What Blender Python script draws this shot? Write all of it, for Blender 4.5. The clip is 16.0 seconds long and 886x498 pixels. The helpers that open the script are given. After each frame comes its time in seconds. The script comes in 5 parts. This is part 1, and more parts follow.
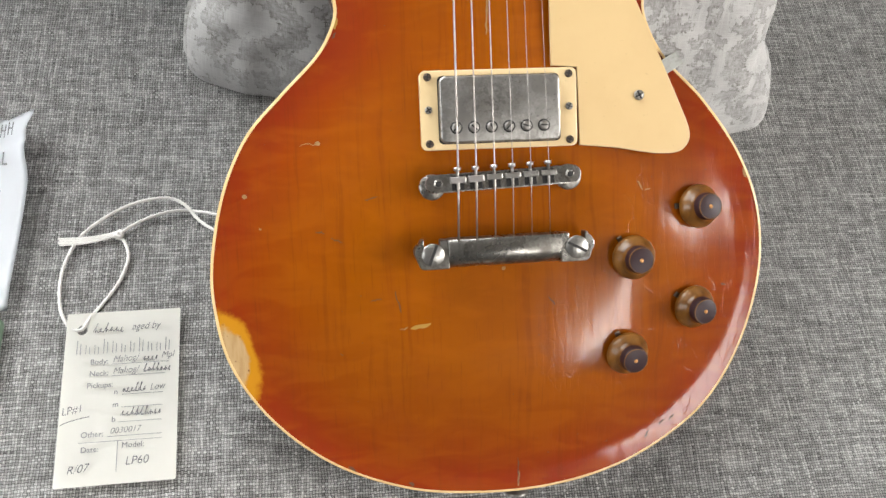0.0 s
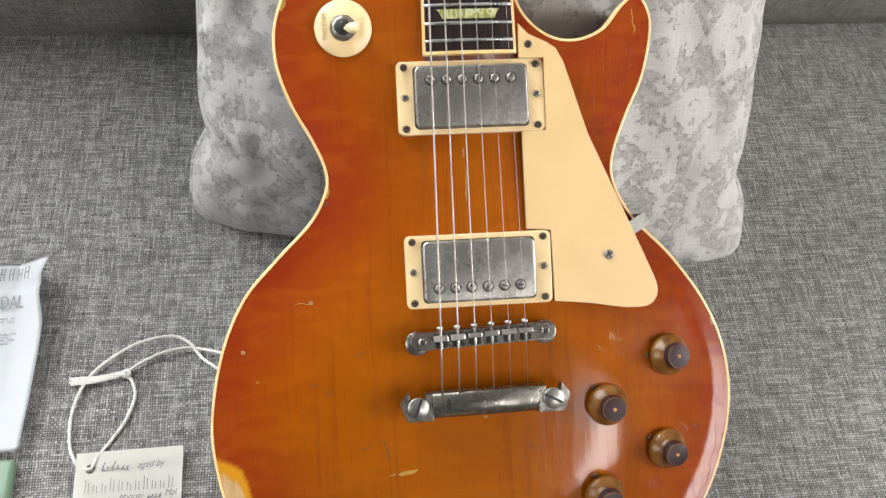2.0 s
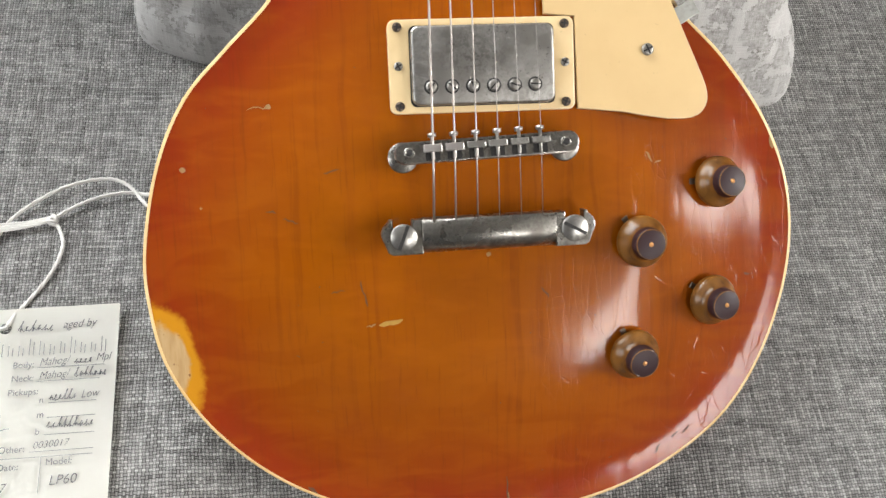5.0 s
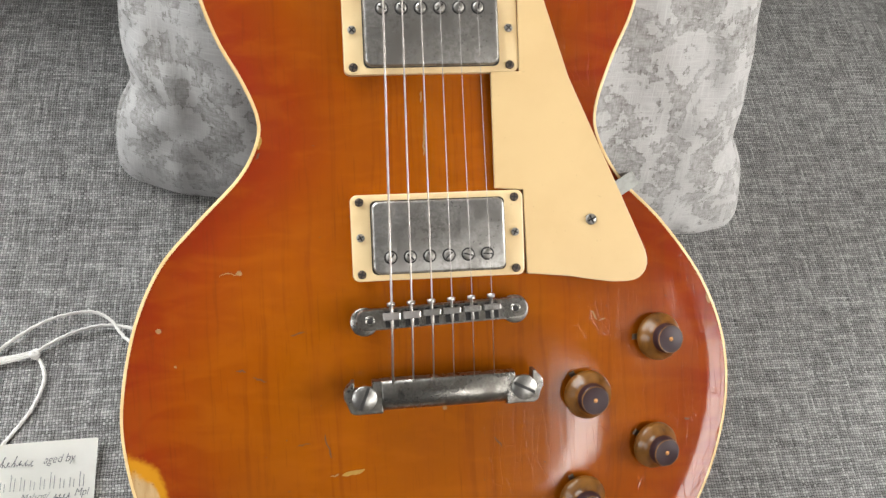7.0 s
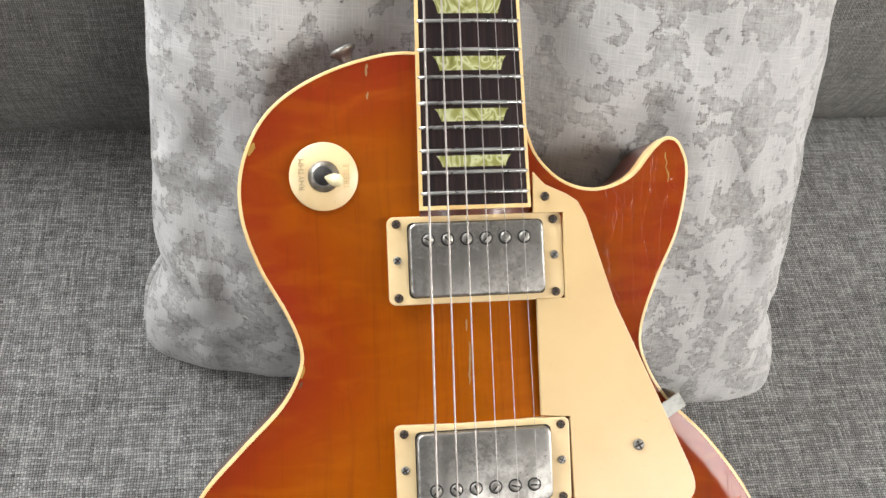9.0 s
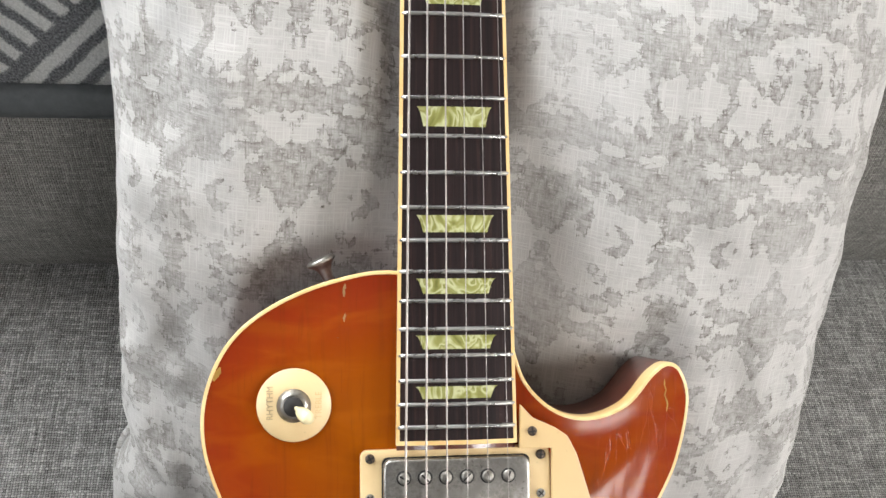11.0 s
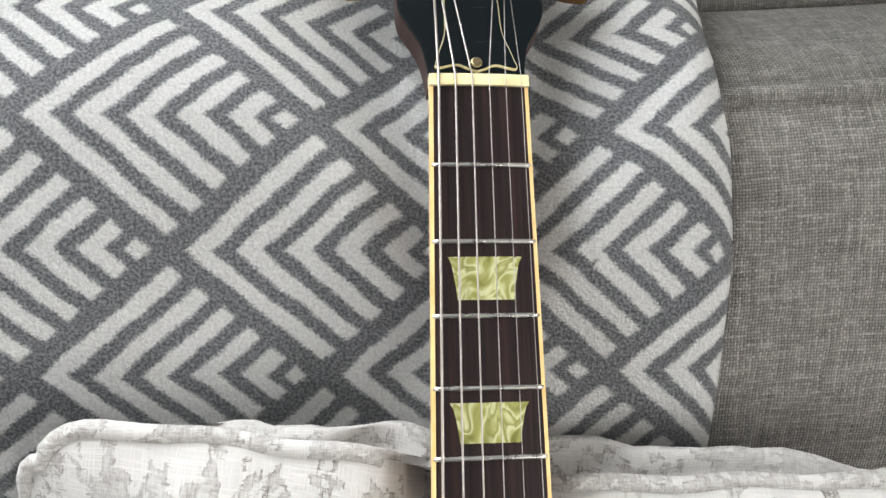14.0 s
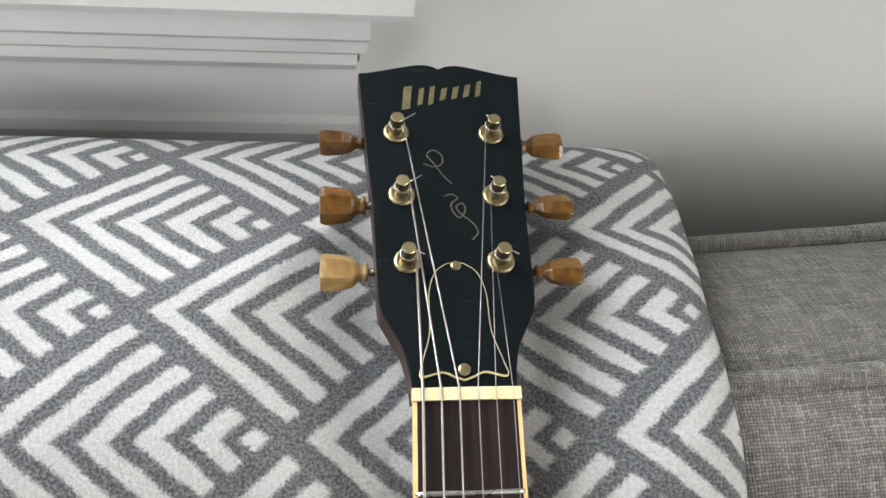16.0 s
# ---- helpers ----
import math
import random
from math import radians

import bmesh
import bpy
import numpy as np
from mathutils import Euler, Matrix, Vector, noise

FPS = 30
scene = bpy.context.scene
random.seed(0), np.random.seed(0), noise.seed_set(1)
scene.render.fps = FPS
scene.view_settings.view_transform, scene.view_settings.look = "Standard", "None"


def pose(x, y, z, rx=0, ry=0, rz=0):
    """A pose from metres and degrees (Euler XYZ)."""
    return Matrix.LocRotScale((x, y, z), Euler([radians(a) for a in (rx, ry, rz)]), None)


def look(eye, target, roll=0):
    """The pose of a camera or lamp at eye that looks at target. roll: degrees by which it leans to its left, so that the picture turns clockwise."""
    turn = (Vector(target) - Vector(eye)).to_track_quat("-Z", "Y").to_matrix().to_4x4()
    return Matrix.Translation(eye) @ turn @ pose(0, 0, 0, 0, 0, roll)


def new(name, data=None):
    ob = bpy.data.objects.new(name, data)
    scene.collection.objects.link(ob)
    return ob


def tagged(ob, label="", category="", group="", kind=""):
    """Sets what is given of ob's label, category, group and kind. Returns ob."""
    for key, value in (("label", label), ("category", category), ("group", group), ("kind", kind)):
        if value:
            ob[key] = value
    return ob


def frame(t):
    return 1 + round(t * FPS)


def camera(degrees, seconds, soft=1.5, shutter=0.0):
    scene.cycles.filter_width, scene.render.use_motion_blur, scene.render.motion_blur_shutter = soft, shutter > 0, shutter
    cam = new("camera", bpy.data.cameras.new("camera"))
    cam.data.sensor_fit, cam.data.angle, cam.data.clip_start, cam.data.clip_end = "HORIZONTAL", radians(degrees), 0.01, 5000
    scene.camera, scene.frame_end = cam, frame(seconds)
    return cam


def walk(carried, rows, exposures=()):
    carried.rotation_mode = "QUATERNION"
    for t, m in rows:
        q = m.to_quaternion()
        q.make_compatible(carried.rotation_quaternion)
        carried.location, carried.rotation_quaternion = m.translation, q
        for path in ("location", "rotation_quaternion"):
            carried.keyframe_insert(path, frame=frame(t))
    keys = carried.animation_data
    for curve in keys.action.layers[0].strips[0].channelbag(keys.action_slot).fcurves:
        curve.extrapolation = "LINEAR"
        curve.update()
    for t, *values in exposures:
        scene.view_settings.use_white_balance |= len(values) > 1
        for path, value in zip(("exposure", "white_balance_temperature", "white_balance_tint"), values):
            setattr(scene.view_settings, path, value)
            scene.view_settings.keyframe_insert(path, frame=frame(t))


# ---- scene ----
cam = camera(54.5, 16.0)
EYE, TILT = 0.59, -60.0
ROWS = [
    (0, -0.0867, -0.4826, -0.0081, -6.09, -4.02, 2.37),
    (0.5, -0.0870, -0.4929, -0.0001, -6.11, -3.24, 2.51),
    (1, -0.0823, -0.5038, 0.0137, -5.99, -2.28, 2.69),
    (1.5, -0.0809, -0.5131, 0.0332, -5.79, -1.09, 2.80),
    (2, -0.0731, -0.5190, 0.0516, -5.56, -0.17, 2.88),
    (2.5, -0.0676, -0.5197, 0.0678, -5.41, 0.46, 2.98),
    (3, -0.0727, -0.4855, 0.0596, -5.04, 0.18, 3.00),
    (3.5, -0.0662, -0.4511, 0.0172, -5.00, -1.18, 2.99),
    (4, -0.0659, -0.4179, -0.0163, -5.21, -2.67, 2.91),
    (4.2, -0.0653, -0.4093, -0.0268, -5.28, -3.11, 2.85),
    (6.3, -0.0632, -0.4074, -0.0040, -6.65, -3.79, 1.96),
    (6.5, -0.0598, -0.4179, 0.0098, -6.70, -3.07, 2.09),
    (7, -0.0516, -0.4400, 0.0416, -6.89, -1.60, 2.35),
    (7.5, -0.0540, -0.4433, 0.0639, -6.81, -1.15, 2.63),
    (8, -0.0648, -0.4394, 0.0921, -7.09, -0.85, 2.80),
    (8.5, -0.0689, -0.4354, 0.1186, -7.46, -0.15, 2.78),
    (8.7, -0.0733, -0.4340, 0.1272, -7.28, 0.45, 2.69),
    (10.8, -0.0558, -0.4051, 0.2223, -7.15, 2.96, 0.54),
    (11, -0.0534, -0.4050, 0.2381, -6.64, 3.08, 0.46),
    (11.5, -0.0425, -0.4076, 0.2794, -6.07, 3.75, 0.37),
    (12, -0.0379, -0.3982, 0.3252, -5.81, 4.41, 0.39),
    (12.5, -0.0503, -0.3810, 0.3702, -5.50, 5.13, 0.61),
    (13, -0.0603, -0.3690, 0.4195, -6.08, 5.97, 0.95),
    (13.5, -0.0612, -0.3638, 0.4586, -6.55, 7.99, 1.34),
    (14, -0.0596, -0.3524, 0.4959, -6.55, 9.72, 1.40),
    (14.5, -0.0528, -0.3447, 0.5296, -6.72, 12.06, 1.76),
    (15, -0.0523, -0.3403, 0.5510, -6.85, 13.94, 1.92),
    (15.5, -0.0480, -0.3388, 0.5740, -6.80, 15.11, 2.01),
    (16, -0.0516, -0.3413, 0.5920, -6.77, 16.08, 1.94),
]
walk(cam, [(t, pose(0, 0, EYE, TILT, 0, 0) @ pose(x, y, z, 90 + pitch, roll, yaw)) for t, x, y, z, yaw, pitch, roll in ROWS])

# ---- world and light ----
GUITAR = pose(0, 0, 0.59, 30)          # lean of the instrument on the sofa
world = bpy.data.worlds.new("sky")
scene.world = world
world.use_nodes = True
sky = world.node_tree.nodes.new("ShaderNodeTexSky")
sky.sky_type, sky.sun_disc = "NISHITA", False
sky.sun_elevation, sky.sun_rotation = radians(60), radians(150)
world.node_tree.links.new(sky.outputs[0], world.node_tree.nodes["Background"].inputs[0])
world.node_tree.nodes["Background"].inputs[1].default_value = 0.12


def sky_lamp(name, at, aim, sx, sy, watts, colour, spread=130):
    d = bpy.data.lights.new(name, "AREA")
    d.shape, d.size, d.size_y, d.energy, d.color, d.spread = "RECTANGLE", sx, sy, watts, colour, radians(spread)
    ob = new(name, d)
    ob.matrix_world = look(at, aim)
    return ob


sky_lamp("window_light_back", (-0.95, 0.90, 1.60), (-0.40, 0.05, 0.70), 1.5, 1.1, 33, (0.96, 0.985, 1.0))
sky_lamp("window_light_front", (0.80, -1.52, 1.52), (0.1, 0.1, 0.55), 0.44, 0.60, 6.8, (1.0, 0.975, 0.94))
# Fill from an added east window, brightening the right half of the sofa.
sky_lamp("added_side_fill", (2.33, -0.80, 1.70), (0.25, 0.25, 0.60), 1.10, 1.15, 38, (1.0, 0.98, 0.95))
# Gentle added fill from the west that lifts shade on the left.
sky_lamp("added_west_fill", (-1.86, -0.75, 1.60), (-0.2, 0.2, 0.55), 0.85, 1.0, 8.5, (0.97, 0.985, 1.0))
sun = new("sun", bpy.data.lights.new("sun", "SUN"))
sun.data.energy, sun.data.angle, sun.data.color = 0.6, radians(12), (1.0, 0.95, 0.88)
sun.matrix_world = look((3.4, -6.0, 11.9), (0, 0, 0))


# ---- materials ----
class Mat:
    def __init__(self, name, colour=(0.5, 0.5, 0.5), rough=0.5, metal=0.0, coat=0.0, coat_rough=0.1, spec=0.5, sheen=0.0):
        self.m = bpy.data.materials.new(name)
        self.m.use_nodes = True
        self.t = self.m.node_tree
        self.b = self.t.nodes["Principled BSDF"]
        for k, v in (("Base Color", (*colour, 1)), ("Roughness", rough), ("Metallic", metal), ("Coat Weight", coat),
                     ("Coat Roughness", coat_rough), ("Specular IOR Level", spec), ("Sheen Weight", sheen)):
            self.b.inputs[k].default_value = v

    def n(self, kind, values=(), out=0, operation="", feature="", attribute_name="", smooth=False, use_clamp=False):
        node = self.t.nodes.new("ShaderNode" + kind)
        if operation:
            node.operation = operation
        if feature:
            node.feature = feature
        if attribute_name:
            node.attribute_name = attribute_name
        if smooth:
            node.interpolation_type = "SMOOTHSTEP"
        if use_clamp:
            node.use_clamp = True
        for k, v in dict(values).items():
            if isinstance(v, bpy.types.NodeSocket):
                self.t.links.new(v, node.inputs[k])
            else:
                node.inputs[k].default_value = v
        return node.outputs[out]

    def coord(self, which="Object"):
        return self.n("TexCoord", out=which)

    def scaled(self, vec, s, loc=(0, 0, 0), rot=(0, 0, 0)):
        return self.n("Mapping", {0: vec, "Scale": s, "Location": loc, "Rotation": rot})

    def noise(self, vec, scale=1.0, detail=2.0, rough=0.5, dist=0.0, colour=False):
        return self.n("TexNoise", {"Vector": vec, "Scale": scale, "Detail": detail, "Roughness": rough, "Distortion": dist}, out=1 if colour else 0)

    def math(self, op, a, b=0.0, c=None, clamp=False):
        v = {0: a, 1: b}
        if c is not None:
            v[2] = c
        return self.n("Math", v, operation=op, use_clamp=clamp)

    def ramp(self, fac, stops, mode="LINEAR"):
        node = self.t.nodes.new("ShaderNodeValToRGB")
        self.t.links.new(fac, node.inputs[0])
        r = node.color_ramp
        r.interpolation = mode
        while len(r.elements) < len(stops):
            r.elements.new(0.5)
        for e, (p, c) in zip(r.elements, stops):
            e.position, e.color = p, (*c, 1) if len(c) == 3 else c
        return node.outputs[0]

    def step(self, fac, lo, hi):
        return self.n("MapRange", {0: fac, 1: lo, 2: hi, 3: 0.0, 4: 1.0}, smooth=True)

    def mix(self, fac, a, b, blend="MIX"):
        node = self.t.nodes.new("ShaderNodeMix")
        node.data_type, node.blend_type = "RGBA", blend
        for k, v in ((0, fac), (6, a), (7, b)):
            if isinstance(v, bpy.types.NodeSocket):
                self.t.links.new(v, node.inputs[k])
            else:
                node.inputs[k].default_value = v if k == 0 else (*v, 1)
        return node.outputs[2]

    def bump(self, height, strength=0.3, dist=0.001):
        return self.n("Bump", {"Height": height, "Strength": strength, "Distance": dist})

    def put(self, key, sock):
        self.t.links.new(sock, self.b.inputs[key])
        return self


def attr(m, name):
    return m.n("Attribute", out=2, attribute_name=name)


def make_maple():
    """Faded cherry burst over figured maple, with checked lacquer."""
    m = Mat("burst_maple", rough=0.5, coat=0.75, coat_rough=0.13, spec=0.03)
    o = m.coord()
    edge = attr(m, "edge")
    warp = m.noise(o, 14, 3, 0.55)
    e = m.math("ADD", edge, m.math("MULTIPLY", m.math("SUBTRACT", warp, 0.5), 0.030))
    burst = m.ramp(m.math("MULTIPLY", e, 10.0), [(0.0, (0.212, 0.021, 0.005)), (0.13, (0.216, 0.025, 0.003)), (0.28, (0.226, 0.036, 0.001)),
                                                 (0.46, (0.244, 0.050, 0.0003)), (0.85, (0.252, 0.062, 0.0001))])
    sway = m.n("VectorMath", {0: o, 1: m.n("VectorMath", {0: m.noise(m.scaled(o, (30, 14, 10)), 1.0, 3, 0.55, colour=True), 1: (0.010, 0.0, 0.0)}, operation="MULTIPLY")}, operation="ADD")
    grain = m.noise(m.scaled(sway, (330, 7, 30)), 1.0, 4, 0.6, 0.2)
    burst = m.mix(m.math("MULTIPLY", m.step(grain, 0.52, 0.70), 0.30), burst, (0.140, 0.024, 0.003))
    band = m.noise(m.scaled(sway, (75, 4, 20)), 1.0, 3, 0.5)
    burst = m.mix(m.math("MULTIPLY", m.step(band, 0.48, 0.68), 0.16), burst, (0.20, 0.034, 0.004))
    figure = m.noise(m.scaled(o, (26, 70, 20), rot=(0, 0, 0.25)), 1.0, 3, 0.5, 0.8)
    burst = m.mix(m.math("MULTIPLY", m.step(figure, 0.40, 0.68), 0.26), burst, (0.33, 0.088, 0.003))
    blotch = m.noise(o, 22, 4, 0.6)
    burst = m.mix(m.math("MULTIPLY", m.step(blotch, 0.55, 0.75), 0.22), burst, (0.22, 0.038, 0.006))
    pore = m.noise(m.scaled(o, (800, 38, 100)), 1.0, 2, 0.5)
    burst = m.mix(m.math("MULTIPLY", m.step(pore, 0.62, 0.72), 0.20), burst, (0.10, 0.020, 0.004))
    # bare patch rubbed by the forearm, with a yellow halo
    w = m.math("ADD", attr(m, "wear"), m.math("MULTIPLY", m.math("SUBTRACT", m.noise(o, 60, 5, 0.62), 0.5), 0.55))
    burst = m.mix(m.step(w, 0.26, 0.44), burst, (0.48, 0.205, 0.010))
    bare = m.mix(m.step(m.noise(m.scaled(o, (300, 40, 60)), 1.0, 4, 0.6), 0.35, 0.7), (0.46, 0.31, 0.155), (0.37, 0.23, 0.10))
    bare = m.mix(m.step(m.noise(o, 240, 2, 0.5), 0.66, 0.74), bare, (0.16, 0.08, 0.035))
    patch = m.step(w, 0.56, 0.70)
    m.put("Coat Weight", m.math("SUBTRACT", 0.65, m.math("MULTIPLY", patch, 0.58)))
    # hairline checking in the lacquer, strongest on the treble side
    wv = m.n("VectorMath", {0: m.scaled(o, (190, 30, 60), rot=(0, 0, 0.22)), 1: m.n("VectorMath", {0: m.noise(o, 30, 3, 0.5, colour=True), 3: 1.3}, operation="SCALE")}, operation="ADD")
    cell = m.n("TexVoronoi", {"Vector": wv, "Scale": 1.0}, feature="DISTANCE_TO_EDGE")
    crack = m.math("SUBTRACT", 1.0, m.step(cell, 0.0, 0.014))
    zone = m.step(m.math("ADD", attr(m, "side"), m.math("MULTIPLY", m.noise(o, 14, 2), 0.8)), 0.85, 1.15)
    crack = m.math("MULTIPLY", crack, zone)
    burst = m.mix(m.math("MULTIPLY", crack, 0.10), burst, (0.11, 0.026, 0.012))
    m.put("Base Color", m.mix(patch, burst, bare))
    wave = m.math("ADD", m.math("MULTIPLY", m.noise(m.scaled(o, (20, 12, 12)), 1.0, 3, 0.5), 0.8), m.math("MULTIPLY", m.noise(m.scaled(sway, (110, 16, 20)), 1.0, 2, 0.5), 0.30))
    fine = m.noise(o, 160, 3, 0.5)
    h = m.math("ADD", m.math("MULTIPLY", wave, 0.9), m.math("SUBTRACT", m.math("MULTIPLY", fine, 0.05), m.math("MULTIPLY", crack, 0.15)))
    nb = m.bump(h, 0.55, 0.0009)
    m.put("Coat Normal", nb).put("Normal", nb)
    m.put("Coat Roughness", m.math("ADD", 0.07, m.math("MULTIPLY", m.noise(o, 35, 4, 0.6), 0.12)))
    return m.m


def make_mahogany():
    m = Mat("cherry_mahogany", rough=0.4, coat=0.8, coat_rough=0.16)
    o = m.coord()
    g = m.noise(m.scaled(o, (160, 8, 160)), 1.0, 4, 0.6)
    c = m.mix(m.step(g, 0.35, 0.7), (0.115, 0.030, 0.017), (0.060, 0.016, 0.010))
    m.put("Base Color", c)
    m.put("Normal", m.bump(g, 0.15, 0.0005))
    return m.m


def make_plastic(name, c1, c2, rough=0.38, scale=40.0):
    m = Mat(name, rough=rough, coat=0.25, coat_rough=0.2)
    o = m.coord()
    f = m.noise(o, scale, 4, 0.6)
    speck = m.noise(o, 420, 2, 0.5)
    c = m.mix(m.step(f, 0.35, 0.7), c1, c2)
    c = m.mix(m.math("MULTIPLY", m.step(speck, 0.70, 0.78), 0.35), c, tuple(v * 0.5 for v in c1))
    m.put("Base Color", c)
    m.put("Roughness", m.math("ADD", rough - 0.08, m.math("MULTIPLY", f, 0.2)))
    return m.m


def make_metal(name, c1, c2, rough=0.28, tarnish=0.5, pit=True, dark_reflection=False):
    m = Mat(name, metal=1.0, rough=rough)
    o = m.coord()
    f = m.noise(o, 70, 6, 0.68)
    g = m.noise(o, 420, 4, 0.6)
    t = m.step(m.math("ADD", f, m.math("MULTIPLY", g, 0.25)), 0.55, 0.80)
    c = m.mix(m.math("MULTIPLY", t, tarnish), c1, c2)
    if pit:
        spots = m.math("MULTIPLY", m.step(m.noise(o, 650, 3, 0.6), 0.60, 0.68), m.step(m.noise(o, 55, 2, 0.5), 0.52, 0.62))
        c = m.mix(m.math("MULTIPLY", spots, 0.7), c, (0.06, 0.055, 0.05))
    # A dark reflection in the cover, painted as a speckled oval.
    if dark_reflection:
        far = m.n("VectorMath", {0: m.scaled(o, (42, 70, 0), loc=(0.15, -0.35, 0))}, out=1, operation="LENGTH")
        rot = m.math("MULTIPLY", m.math("SUBTRACT", 1.0, m.step(far, 0.25, 1.05)), m.step(m.noise(o, 380, 4, 0.7), 0.44, 0.56))
        c = m.mix(m.math("MULTIPLY", rot, 0.40), c, (0.05, 0.046, 0.04))
    m.put("Base Color", c)
    m.put("Roughness", m.math("ADD", rough, m.math("MULTIPLY", t, 0.22)))
    m.put("Normal", m.bump(f, 0.05, 0.0008))
    return m.m


def make_tweed(name, dark, mid, light, k=1.0):
    """Slubby two-tone upholstery weave; the map runs in metres."""
    m = Mat(name, rough=0.92, spec=0.2, sheen=0.15)
    uv = m.coord("UV")
    w = m.n("VectorMath", {0: uv, 1: m.n("VectorMath", {0: m.noise(uv, 45, 3, 0.55, colour=True), 3: 0.0035}, operation="SCALE")}, operation="ADD")
    px = m.math("MULTIPLY", m.n("SeparateXYZ", {0: w}, out=0), 530 * k)
    py = m.math("MULTIPLY", m.n("SeparateXYZ", {0: w}, out=1), 530 * k)
    ix, iy = m.math("FLOOR", px), m.math("FLOOR", py)
    warp = m.noise(m.n("CombineXYZ", {0: m.math("MULTIPLY", ix, 7.31), 1: m.math("MULTIPLY", py, 0.11), 2: 1.5}), 1.0, 2, 0.6)
    weft = m.noise(m.n("CombineXYZ", {0: m.math("MULTIPLY", px, 0.11), 1: m.math("MULTIPLY", iy, 7.31), 2: 8.5}), 1.0, 2, 0.6)
    sx, sy = m.math("SINE", m.math("MULTIPLY", px, math.pi)), m.math("SINE", m.math("MULTIPLY", py, math.pi))
    over = m.step(m.math("MULTIPLY", sx, sy), -0.25, 0.25)
    body = m.math("ADD", m.math("MULTIPLY", m.math("ABSOLUTE", sx), over), m.math("MULTIPLY", m.math("ABSOLUTE", sy), m.math("SUBTRACT", 1.0, over)))
    thread = m.math("ADD", m.math("MULTIPLY", warp, over), m.math("MULTIPLY", weft, m.math("SUBTRACT", 1.0, over)))
    cross = m.math("SUBTRACT", m.math("ADD", warp, weft), 1.0)
    thread = m.math("ADD", 0.5, m.math("ADD", m.math("MULTIPLY", m.math("SUBTRACT", thread, 0.5), 0.78), m.math("MULTIPLY", cross, 0.17)))
    fuzz = m.noise(uv, 1500, 2, 0.6)
    # Shade in the gaps between threads goes into the colour.
    f = m.math("ADD", thread, m.math("MULTIPLY", m.math("SUBTRACT", body, 0.7), 0.42))
    f = m.math("ADD", f, m.math("ADD", m.math("MULTIPLY", m.math("SUBTRACT", fuzz, 0.5), 0.10), m.math("MULTIPLY", m.math("SUBTRACT", m.noise(uv, 14, 3, 0.6), 0.5), 0.05)))
    m.put("Base Color", m.ramp(f, [(0.30, dark), (0.46, mid), (0.56, mid), (0.74, light)]))
    m.put("Normal", m.bump(m.math("ADD", m.math("MULTIPLY", body, 0.6), f), 0.8, 0.0014))
    return m.m


